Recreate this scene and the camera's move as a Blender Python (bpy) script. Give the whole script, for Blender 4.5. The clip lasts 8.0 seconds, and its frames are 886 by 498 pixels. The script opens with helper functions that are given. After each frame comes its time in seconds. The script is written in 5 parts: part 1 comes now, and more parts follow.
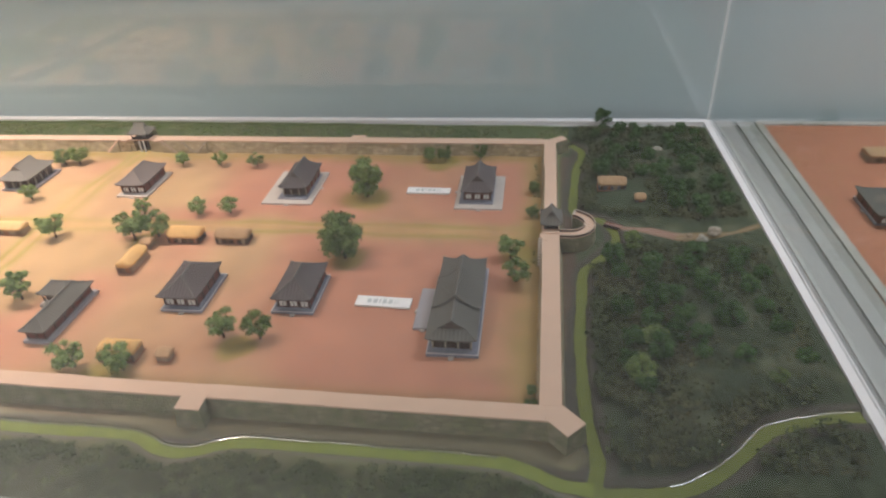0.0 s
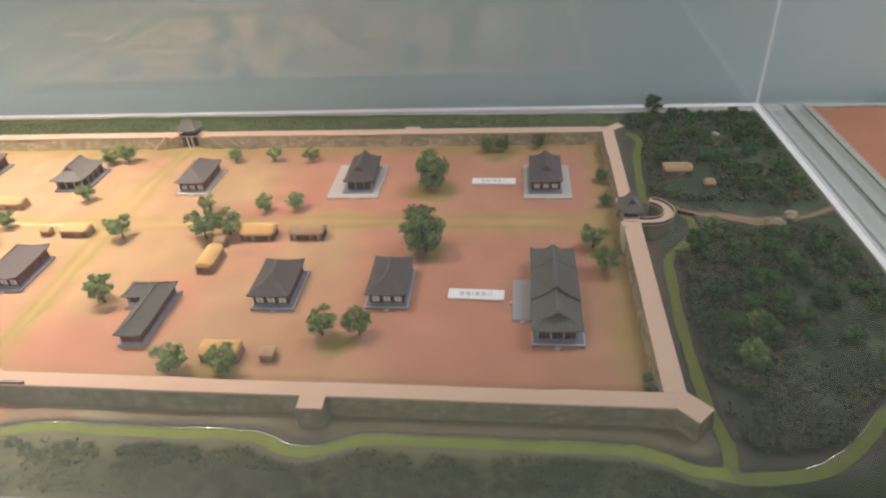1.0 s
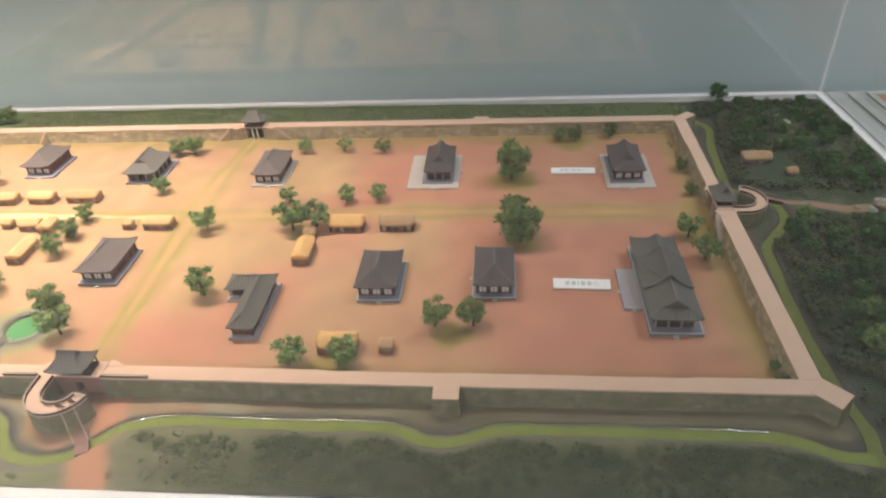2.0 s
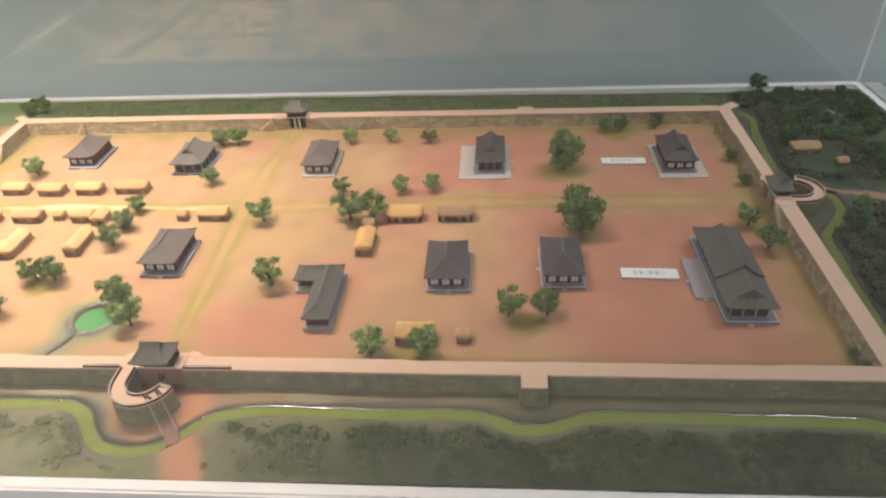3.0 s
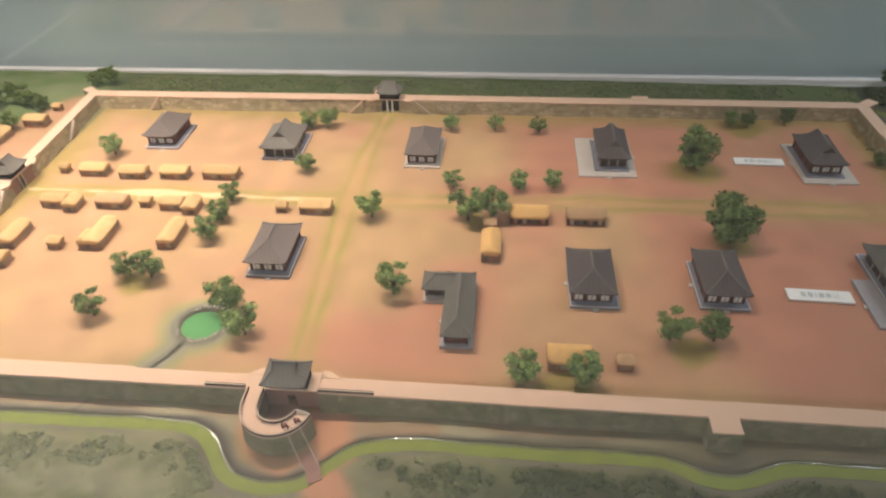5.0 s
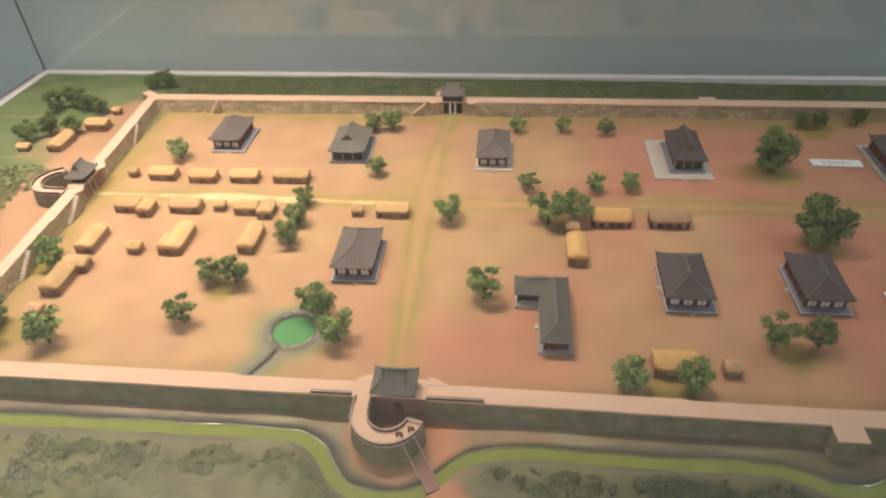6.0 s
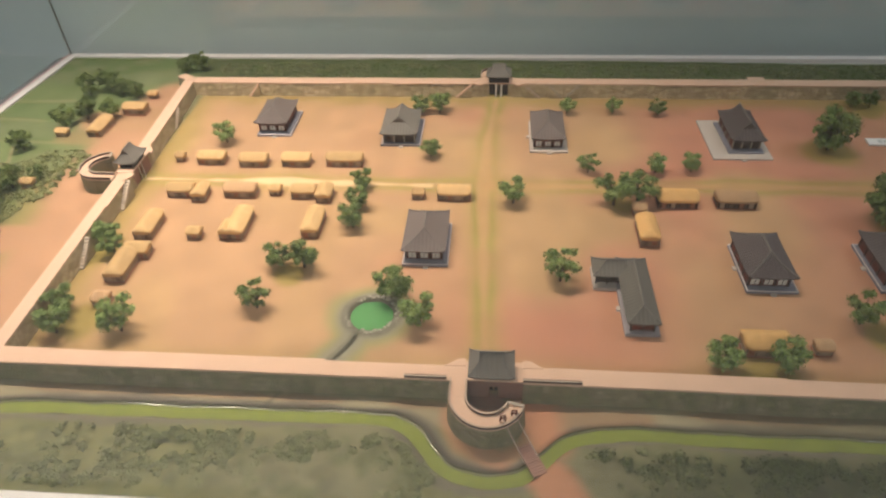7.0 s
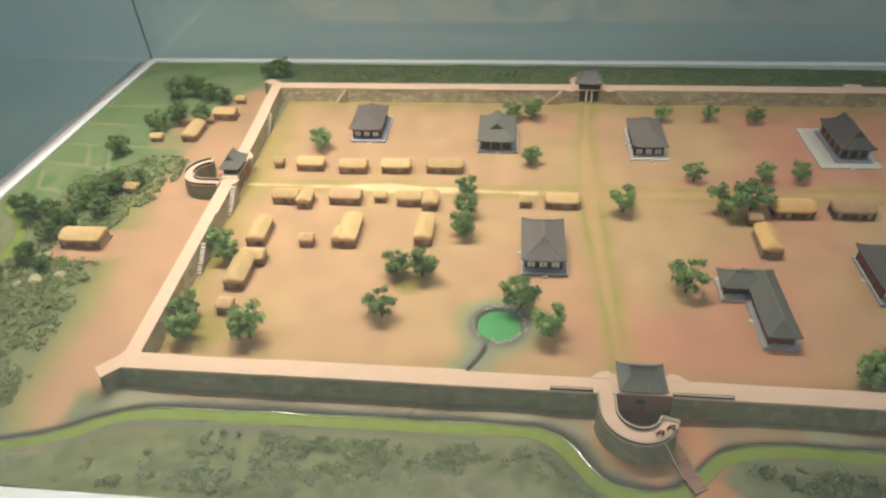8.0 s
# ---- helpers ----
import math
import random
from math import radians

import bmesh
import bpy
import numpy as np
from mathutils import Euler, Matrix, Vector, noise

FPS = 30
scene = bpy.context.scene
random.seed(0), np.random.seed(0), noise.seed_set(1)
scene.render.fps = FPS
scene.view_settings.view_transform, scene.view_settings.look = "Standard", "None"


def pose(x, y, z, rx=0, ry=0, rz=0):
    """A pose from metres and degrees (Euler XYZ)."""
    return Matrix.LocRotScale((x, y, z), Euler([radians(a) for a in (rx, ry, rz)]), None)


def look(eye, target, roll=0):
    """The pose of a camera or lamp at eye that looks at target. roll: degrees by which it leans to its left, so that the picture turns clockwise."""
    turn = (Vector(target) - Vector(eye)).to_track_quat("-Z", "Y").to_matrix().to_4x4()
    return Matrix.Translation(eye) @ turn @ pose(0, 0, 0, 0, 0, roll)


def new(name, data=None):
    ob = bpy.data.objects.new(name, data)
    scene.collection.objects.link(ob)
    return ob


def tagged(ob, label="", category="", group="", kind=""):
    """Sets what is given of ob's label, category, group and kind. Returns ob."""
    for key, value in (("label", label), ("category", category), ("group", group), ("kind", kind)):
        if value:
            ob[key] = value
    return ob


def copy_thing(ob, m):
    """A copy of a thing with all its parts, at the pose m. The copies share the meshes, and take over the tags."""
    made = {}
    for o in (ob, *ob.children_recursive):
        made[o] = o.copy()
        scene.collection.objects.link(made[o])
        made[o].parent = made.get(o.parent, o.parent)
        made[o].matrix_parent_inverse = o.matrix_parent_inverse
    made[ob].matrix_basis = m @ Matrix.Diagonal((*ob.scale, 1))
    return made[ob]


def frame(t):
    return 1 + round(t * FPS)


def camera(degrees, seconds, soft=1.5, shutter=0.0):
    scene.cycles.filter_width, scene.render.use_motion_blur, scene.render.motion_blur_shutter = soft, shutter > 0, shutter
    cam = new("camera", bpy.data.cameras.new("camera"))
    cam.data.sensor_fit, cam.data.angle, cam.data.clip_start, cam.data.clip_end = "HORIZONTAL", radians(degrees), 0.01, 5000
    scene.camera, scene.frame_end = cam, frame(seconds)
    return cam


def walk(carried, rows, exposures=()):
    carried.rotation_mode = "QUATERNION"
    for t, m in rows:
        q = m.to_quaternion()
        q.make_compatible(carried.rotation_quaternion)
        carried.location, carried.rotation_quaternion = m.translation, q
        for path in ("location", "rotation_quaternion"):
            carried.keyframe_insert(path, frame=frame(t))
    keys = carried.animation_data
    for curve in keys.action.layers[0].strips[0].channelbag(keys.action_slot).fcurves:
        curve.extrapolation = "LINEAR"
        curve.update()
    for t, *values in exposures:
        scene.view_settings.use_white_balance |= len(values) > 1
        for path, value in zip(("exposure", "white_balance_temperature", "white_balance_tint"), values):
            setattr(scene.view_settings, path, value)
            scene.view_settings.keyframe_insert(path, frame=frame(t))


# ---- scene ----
cam = camera(68.2, 8.0, soft=2.2)
PATH = [
    (0, (0.157, 0.185, 1.159), (-0.109, 1.835, 0.061), -3.3),
    (0.5, (0.025, 0.172, 1.167), (-0.194, 1.812, 0.043), -3.3),
    (1, (-0.153, 0.159, 1.184), (-0.367, 1.794, 0.053), -3.9),
    (1.5, (-0.333, 0.151, 1.193), (-0.513, 1.785, 0.054), -3.1),
    (2, (-0.484, 0.134, 1.202), (-0.668, 1.754, 0.044), -3.8),
    (2.2, (-0.534, 0.135, 1.196), (-0.711, 1.755, 0.037), -3.4),
    (3.3, (-0.761, 0.109, 1.22), (-0.895, 1.712, 0.031), -2.9),
    (3.5, (-0.785, 0.121, 1.201), (-0.909, 1.725, 0.013), -2.0),
    (4, (-0.861, 0.201, 1.191), (-1.016, 1.789, -0.016), -2.4),
    (4.2, (-0.9, 0.235, 1.191), (-1.074, 1.805, -0.036), -2.1),
    (5.5, (-1.213, 0.306, 1.18), (-1.382, 1.86, -0.067), -1.7),
    (6, (-1.317, 0.303, 1.184), (-1.507, 1.858, -0.059), -2.4),
    (6.5, (-1.424, 0.296, 1.17), (-1.576, 1.854, -0.074), -2.4),
    (7, (-1.549, 0.296, 1.164), (-1.699, 1.83, -0.11), -2.1),
    (7.5, (-1.693, 0.304, 1.18), (-1.844, 1.849, -0.08), -1.7),
    (8, (-1.834, 0.293, 1.179), (-2.026, 1.828, -0.089), -2.6),
]
EXPOSURES = [(0, 0.12, 6050, 17), (2, 0.08, 6100, 15), (3.5, -0.09, 6150, 15), (4, -0.12, 6150, 14), (5.5, -0.31, 6250, 14), (6.5, -0.47, 6350, 14), (7.2, -0.54, 6300, 11), (8, -0.46, 5600, -1)]
walk(cam, [(t, look(eye, target, roll)) for t, eye, target, roll in PATH], EXPOSURES)

# ---- light: warm spotlights hung over the showcase, soft fill from added unseen area lights ----
world = bpy.data.worlds.new("room_dark")
world.use_nodes = True
world.node_tree.nodes["Background"].inputs[0].default_value = (0.55, 0.62, 0.7, 1)
world.node_tree.nodes["Background"].inputs[1].default_value = 0.02
scene.world = world


def spot(x, y, z, tx, ty, power, colour, size=75, blend=0.9, radius=0.035):
    lamp = bpy.data.lights.new("spotlight", "SPOT")
    lamp.energy, lamp.color, lamp.spot_size, lamp.spot_blend = power, colour, radians(size), blend
    lamp.shadow_soft_size = radius
    ob = new("spotlight", lamp)
    ob.matrix_world = look((x, y, z), (tx, ty, 0))
    return ob


def fill_panel(x, y, z, w, d, power, colour):
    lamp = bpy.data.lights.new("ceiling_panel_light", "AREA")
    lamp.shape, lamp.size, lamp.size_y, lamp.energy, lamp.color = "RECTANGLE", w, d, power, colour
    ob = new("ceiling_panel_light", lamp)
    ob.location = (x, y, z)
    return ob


WARM, NEUTRAL, COOL = (1.0, 0.82, 0.645), (1.0, 0.96, 0.87), (0.90, 0.97, 1.0)
for sx, power in ((-3.35, 150), (-2.9, 150), (-2.4, 140), (-1.9, 125), (-1.4, 68), (-0.85, 14), (-0.1, 16)):
    spot(sx, 2.15 if sx < -1 else 2.35, 2.05, sx + 0.05, 1.85 if sx < -1 else 2.0, power, WARM, 84, 1.0, 0.022)
spot(1.9, 2.3, 2.05, 1.8, 2.1, 40, WARM, 95)
# Unseen fill lights, added to lift the back wall and front faces
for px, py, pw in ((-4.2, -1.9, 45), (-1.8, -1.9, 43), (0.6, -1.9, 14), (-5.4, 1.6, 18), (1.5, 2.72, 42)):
    fill_panel(px, py, 2.55, 1.2, 1.2, pw, COOL if py > 0 else NEUTRAL)

# ---- materials ----


def mat(name, base, rough=0.8, var=0.25, scale=60, fine=400, bump=0.3, dist=0.001, metal=0.0, tint=None, paint=False, rnd=0.0, island=0.0, spec=0.3, coat=0.0):
    """Procedural surface: colour varied by broad and fine noise, fine relief, and an optional random shift per object or island."""
    m = bpy.data.materials.new(name)
    m.use_nodes = True
    n, l = m.node_tree.nodes, m.node_tree.links
    b = n["Principled BSDF"]
    b.inputs["Roughness"].default_value = rough
    b.inputs["Metallic"].default_value = metal
    b.inputs["Specular IOR Level"].default_value = spec
    b.inputs["Coat Weight"].default_value = coat
    b.inputs["Coat Roughness"].default_value = 0.08
    tc = n.new("ShaderNodeTexCoord")
    big, small = n.new("ShaderNodeTexNoise"), n.new("ShaderNodeTexNoise")
    big.inputs["Scale"].default_value, small.inputs["Scale"].default_value = scale, fine
    big.inputs["Detail"].default_value, small.inputs["Detail"].default_value = 4, 3
    for t in (big, small):
        l.new(tc.outputs["Object"], t.inputs["Vector"])
    if paint:
        src = n.new("ShaderNodeVertexColor")
        src.layer_name = "paint"
        colour = src.outputs["Color"]
    else:
        rgb = n.new("ShaderNodeRGB")
        rgb.outputs[0].default_value = (*base, 1)
        colour = rgb.outputs[0]
    if tint:
        mx = n.new("ShaderNodeMix")
        mx.data_type = "RGBA"
        l.new(big.outputs["Fac"], mx.inputs["Factor"])
        l.new(colour, mx.inputs["A"])
        mx.inputs["B"].default_value = (*tint, 1)
        ramp = n.new("ShaderNodeMapRange")
        ramp.inputs["From Min"].default_value, ramp.inputs["From Max"].default_value = 0.42, 0.66
        l.new(big.outputs["Fac"], ramp.inputs["Value"])
        l.new(ramp.outputs[0], mx.inputs["Factor"])
        colour = mx.outputs["Result"]
    add = n.new("ShaderNodeMath")
    add.operation = "ADD"
    l.new(big.outputs["Fac"], add.inputs[0])
    l.new(small.outputs["Fac"], add.inputs[1])
    span = n.new("ShaderNodeMapRange")
    span.inputs["From Min"].default_value, span.inputs["From Max"].default_value = 0.6, 1.4
    span.inputs["To Min"].default_value, span.inputs["To Max"].default_value = 1 - var, 1 + var
    l.new(add.outputs[0], span.inputs["Value"])
    value = span.outputs[0]
    for amount, node, out in ((rnd, "ShaderNodeObjectInfo", "Random"), (island, "ShaderNodeNewGeometry", "Random Per Island")):
        if amount:
            info, mr, mul = n.new(node), n.new("ShaderNodeMapRange"), n.new("ShaderNodeMath")
            mr.inputs["To Min"].default_value, mr.inputs["To Max"].default_value = 1 - amount, 1 + amount
            l.new(info.outputs[out], mr.inputs["Value"])
            mul.operation = "MULTIPLY"
            l.new(value, mul.inputs[0])
            l.new(mr.outputs[0], mul.inputs[1])
            value = mul.outputs[0]
    scale_node = n.new("ShaderNodeVectorMath")
    scale_node.operation = "SCALE"
    l.new(colour, scale_node.inputs[0])
    l.new(value, scale_node.inputs["Scale"])
    l.new(scale_node.outputs[0], b.inputs["Base Color"])
    bp = n.new("ShaderNodeBump")
    bp.inputs["Strength"].default_value, bp.inputs["Distance"].default_value = bump, dist
    l.new(small.outputs["Fac"], bp.inputs["Height"])
    l.new(bp.outputs[0], b.inputs["Normal"])
    return m


def stone_mat(name, base, joint, size=0.011, var=0.35, moss=None):
    """Small coursed rubble: voronoi stones with sunken joints."""
    m = bpy.data.materials.new(name)
    m.use_nodes = True
    n, l = m.node_tree.nodes, m.node_tree.links
    b = n["Principled BSDF"]
    b.inputs["Roughness"].default_value = 0.9
    b.inputs["Specular IOR Level"].default_value = 0.2
    tc, mp = n.new("ShaderNodeTexCoord"), n.new("ShaderNodeMapping")
    l.new(tc.outputs["Object"], mp.inputs["Vector"])
    mp.inputs["Scale"].default_value = (0.6, 0.6, 1.0)
    cell, edge = n.new("ShaderNodeTexVoronoi"), n.new("ShaderNodeTexVoronoi")
    edge.feature = "DISTANCE_TO_EDGE"
    for v in (cell, edge):
        v.inputs["Scale"].default_value = 1 / size
        l.new(mp.outputs[0], v.inputs["Vector"])
    hsv = n.new("ShaderNodeSeparateColor")
    l.new(cell.outputs["Color"], hsv.inputs[0])
    span = n.new("ShaderNodeMapRange")
    span.inputs["To Min"].default_value, span.inputs["To Max"].default_value = 1 - var, 1 + var
    l.new(hsv.outputs[0], span.inputs["Value"])
    big = n.new("ShaderNodeTexNoise")
    big.inputs["Scale"].default_value, big.inputs["Detail"].default_value = 24, 5
    l.new(tc.outputs["Object"], big.inputs["Vector"])
    mx = n.new("ShaderNodeMix")
    mx.data_type = "RGBA"
    mx.inputs["A"].default_value = (*base, 1)
    mx.inputs["B"].default_value = (*(moss or base), 1)
    ms = n.new("ShaderNodeMapRange")
    ms.inputs["From Min"].default_value, ms.inputs["From Max"].default_value = 0.4, 0.62
    l.new(big.outputs["Fac"], ms.inputs["Value"])
    l.new(ms.outputs[0], mx.inputs["Factor"])
    sc = n.new("ShaderNodeVectorMath")
    sc.operation = "SCALE"
    l.new(mx.outputs["Result"], sc.inputs[0])
    l.new(span.outputs[0], sc.inputs["Scale"])
    jm = n.new("ShaderNodeMapRange")
    jm.inputs["From Min"].default_value, jm.inputs["From Max"].default_value = 0.02, 0.09
    l.new(edge.outputs["Distance"], jm.inputs["Value"])
    mj = n.new("ShaderNodeMix")
    mj.data_type = "RGBA"
    mj.inputs["A"].default_value = (*joint, 1)
    l.new(jm.outputs[0], mj.inputs["Factor"])
    l.new(sc.outputs[0], mj.inputs["B"])
    l.new(mj.outputs["Result"], b.inputs["Base Color"])
    bp = n.new("ShaderNodeBump")
    bp.inputs["Strength"].default_value, bp.inputs["Distance"].default_value = 0.8, 0.002
    l.new(jm.outputs[0], bp.inputs["Height"])
    l.new(bp.outputs[0], b.inputs["Normal"])
    return m


def glass_mat(name, base):
    """Clear sheet: sees straight through, with a mirror sheen that grows at grazing angles."""
    m = bpy.data.materials.new(name)
    m.use_nodes = True
    n, l = m.node_tree.nodes, m.node_tree.links
    n.remove(n["Principled BSDF"])
    clear, gloss, mix, lw = n.new("ShaderNodeBsdfTransparent"), n.new("ShaderNodeBsdfGlossy"), n.new("ShaderNodeMixShader"), n.new("ShaderNodeLayerWeight")
    clear.inputs[0].default_value = (0.985, 0.992, 0.99, 1)
    gloss.inputs["Roughness"].default_value = 0.0
    lw.inputs["Blend"].default_value = 0.5
    power, sheen = n.new("ShaderNodeMath"), n.new("ShaderNodeMath")
    power.operation, sheen.operation = "POWER", "MULTIPLY_ADD"
    power.inputs[1].default_value = 5
    sheen.inputs[1].default_value, sheen.inputs[2].default_value = 1 - base, base
    l.new(lw.outputs["Facing"], power.inputs[0])
    l.new(power.outputs[0], sheen.inputs[0])
    l.new(sheen.outputs[0], mix.inputs[0])
    l.new(clear.outputs[0], mix.inputs[1])
    l.new(gloss.outputs[0], mix.inputs[2])
    l.new(mix.outputs[0], n["Material Output"].inputs["Surface"])
    return m


M_GROUND = mat("model_ground", (1, 1, 1), 0.95, 0.10, 9, 90, 0.12, 0.001, paint=True, spec=0.1)
M_WALK = mat("sand_walkway", (0.655, 0.46, 0.335), 0.95, 0.06, 18, 300, 0.2, 0.0006, spec=0.1)
M_STONE_OUT = stone_mat("mossy_rubble", (0.305, 0.265, 0.175), (0.205, 0.185, 0.115), 0.010, 0.18, (0.225, 0.225, 0.120))
M_STONE_IN = stone_mat("ochre_rubble", (0.48, 0.39, 0.255), (0.31, 0.245, 0.155), 0.013, 0.22, (0.39, 0.335, 0.20))
M_PARAPET = mat("parapet_brown", (0.13, 0.085, 0.065), 0.9, 0.25, 90, 500)
M_GATE = mat("red_brown_gate_stone", (0.29, 0.16, 0.12), 0.9, 0.25, 60, 400)
M_THINCOPE = mat("tan_coping", (0.46, 0.36, 0.28), 0.9, 0.12, 90, 500)
M_COPING = mat("pale_coping", (0.55, 0.47, 0.38), 0.9, 0.12, 90, 500)
M_WATER = mat("green_moat_resin", (0.195, 0.232, 0.043), 0.68, 0.2, 24, 160, 0.2, 0.001, spec=0.2)
# Dimmer copy of the moat resin; weak eastern light put into its colour
M_WATER_DIM = mat("dimmed_moat_resin", (0.150, 0.172, 0.042), 0.75, 0.2, 24, 160, 0.2, 0.001, spec=0.12)
M_WET = mat("wet_resin_edge", (0.15, 0.15, 0.08), 0.13, 0.3, 60, 110, 0.5, 0.0016, spec=1.0, coat=1.0)
M_POND = mat("green_pond_resin", (0.115, 0.31, 0.115), 0.10, 0.08, 40, 200, 0.06, 0.0006, spec=0.5)
M_DITCH = mat("dark_wet_ditch", (0.07, 0.068, 0.045), 0.12, 0.3, 60, 200, 0.4, 0.0015, spec=0.8, coat=0.6)
M_RIM = mat("pond_stone_rim", (0.32, 0.30, 0.24), 0.6, 0.3, 60, 300, 0.6, 0.002)
M_TILE = mat("dark_roof_tile", (0.094, 0.076, 0.074), 0.75, 0.28, 40, 600, 0.3, 0.0006, rnd=0.12)
M_TILE_BROWN = mat("brown_grey_roof_tile", (0.150, 0.124, 0.112), 0.75, 0.25, 40, 600, 0.3, 0.0006, rnd=0.08)
M_TILE_GREEN = mat("grey_green_roof_tile", (0.124, 0.117, 0.098), 0.75, 0.2, 40, 600, 0.3, 0.0006, rnd=0.1)
M_TILE_PALE = mat("pale_grey_roof_tile", (0.165, 0.153, 0.132), 0.75, 0.2, 40, 600, 0.3, 0.0006)
M_RIDGE = mat("pale_roof_ridge", (0.20, 0.185, 0.168), 0.8, 0.2, 60, 600)
M_GABLE = mat("weathered_gable_board", (0.125, 0.095, 0.078), 0.85, 0.25, 80, 500)
M_WOOD_RED = mat("red_brown_timber", (0.15, 0.045, 0.03), 0.8, 0.2, 80, 500)
M_WOOD = mat("dark_timber", (0.06, 0.038, 0.028), 0.85, 0.25, 80, 500)
M_PAPER = mat("white_door_paper", (0.72, 0.70, 0.66), 0.8, 0.06, 80, 500)
M_PODIUM = mat("blue_grey_podium", (0.225, 0.225, 0.27), 0.85, 0.15, 60, 500)
M_KERB = mat("pale_podium_kerb", (0.56, 0.53, 0.53), 0.85, 0.12, 60, 500)
M_PODIUM_W = mat("pale_podium", (0.52, 0.47, 0.42), 0.85, 0.1, 60, 500)
M_TERRACE = mat("lavender_grey_paving", (0.34, 0.32, 0.33), 0.85, 0.12, 60, 500)
M_STEP = mat("worn_grey_steps", (0.36, 0.31, 0.24), 0.9, 0.12, 90, 500)
M_THATCH = mat("straw_thatch", (0.61, 0.415, 0.20), 0.95, 0.22, 45, 420, 0.9, 0.003, rnd=0.14, spec=0.1)
# Golden thatch with pinker, brighter local light put into its colour
M_THATCH_GOLD = mat("pinklit_golden_thatch", (0.72, 0.45, 0.18), 0.95, 0.2, 45, 420, 0.9, 0.003, spec=0.1)
M_THATCH_DULL = mat("weathered_thatch", (0.52, 0.34, 0.19), 0.95, 0.22, 45, 420, 0.9, 0.003, rnd=0.12, spec=0.1)
M_STRAW = mat("dry_straw_mound", (0.42, 0.37, 0.22), 0.95, 0.25, 70, 420, 0.9, 0.003, spec=0.1)
M_MUD = mat("mud_wall", (0.33, 0.25, 0.17), 0.95, 0.2, 60, 420)
M_MUD_PALE = mat("pale_clay_panel", (0.37, 0.28, 0.20), 0.95, 0.15, 60, 420)
M_POST = mat("weathered_hut_post", (0.16, 0.11, 0.075), 0.9, 0.2, 80, 400)
M_MUD_RED = mat("reddish_yard_edge", (0.32, 0.15, 0.09), 0.95, 0.15, 60, 420)
M_LEAF = mat("green_foliage", (0.172, 0.252, 0.078), 0.7, 0.35, 3, 40, 0.3, 0.001, rnd=0.25, island=0.5, tint=(0.235, 0.30, 0.105), spec=0.15)
M_LEAF_DARK = mat("dark_foliage", (0.066, 0.125, 0.042), 0.75, 0.35, 3, 40, 0.3, 0.001, rnd=0.25, island=0.45, tint=(0.088, 0.14, 0.046), spec=0.12)
M_LEAF_MID = mat("mid_green_foliage", (0.128, 0.185, 0.055), 0.75, 0.35, 3, 40, 0.3, 0.001, rnd=0.25, island=0.45, tint=(0.165, 0.205, 0.070), spec=0.12)
M_LEAF_OLIVE = mat("olive_scrub", (0.235, 0.255, 0.125), 0.85, 0.3, 8, 60, 0.3, 0.001, island=0.4, tint=(0.185, 0.210, 0.098), spec=0.12)
M_LEAF_SAGE = mat("sage_scrub", (0.250, 0.268, 0.120), 0.85, 0.3, 8, 60, 0.3, 0.001, island=0.4, tint=(0.200, 0.222, 0.095), spec=0.12)
# Greener eastern scrub; the dim light there is also put into its colour
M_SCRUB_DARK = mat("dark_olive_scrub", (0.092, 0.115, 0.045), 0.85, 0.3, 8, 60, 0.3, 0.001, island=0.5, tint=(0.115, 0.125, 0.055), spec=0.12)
M_WOODLAND = mat("woodland_undergrowth", (0.082, 0.100, 0.046), 0.85, 0.35, 5, 50, 0.3, 0.001, island=0.25, tint=(0.098, 0.094, 0.050), spec=0.1)
M_BARK = mat("bark", (0.085, 0.055, 0.035), 0.95, 0.3, 80, 400, 0.8, 0.001)
M_FRAME = mat("white_showcase_frame", (0.78, 0.76, 0.74), 0.45, 0.04, 12, 200, 0.08, 0.0003)
M_PINK = mat("pink_frame_edge", (0.55, 0.30, 0.30), 0.5, 0.1, 12, 200, 0.05, 0.0003)
M_BEIGE = mat("beige_frame", (0.42, 0.41, 0.36), 0.5, 0.06, 12, 200, 0.05, 0.0003)
M_GREY = mat("grey_metal_channel", (0.42, 0.42, 0.39), 0.5, 0.08, 12, 200, 0.05, 0.0003)
M_LEDGE = mat("blue_grey_ledge", (0.16, 0.17, 0.19), 0.6, 0.1, 12, 200, 0.05, 0.0003)
M_GREY_MID = mat("worn_grey_channel", (0.33, 0.33, 0.29), 0.55, 0.1, 12, 200, 0.05, 0.0003)
M_GREY_DARK = mat("dark_grey_channel", (0.22, 0.22, 0.20), 0.6, 0.1, 12, 200, 0.05, 0.0003)
M_WALL = mat("teal_grey_paint", (0.62, 0.735, 0.755), 0.7, 0.05, 1.2, 60, 0.05, 0.001)
M_PALEFLOOR = mat("veil_floor_grey", (0.52, 0.53, 0.53), 0.5, 0.05, 2, 60, 0.05, 0.001)
M_FLOOR = mat("dark_blue_carpet", (0.060, 0.070, 0.085), 0.95, 0.12, 3, 300, 0.3, 0.002)
M_ROOMWALL = mat("pale_room_paint", (0.55, 0.54, 0.5), 0.8, 0.04, 2, 60, 0.05, 0.001)
M_SIGN = mat("white_label_board", (0.80, 0.80, 0.79), 0.5, 0.02, 20, 200, 0.02, 0.0003)
M_INK = mat("grey_print", (0.48, 0.52, 0.52), 0.7, 0.1, 60, 300, 0.02, 0.0003)
M_ROPE = mat("drawbridge_rope", (0.50, 0.40, 0.33), 0.9, 0.1, 60, 300)
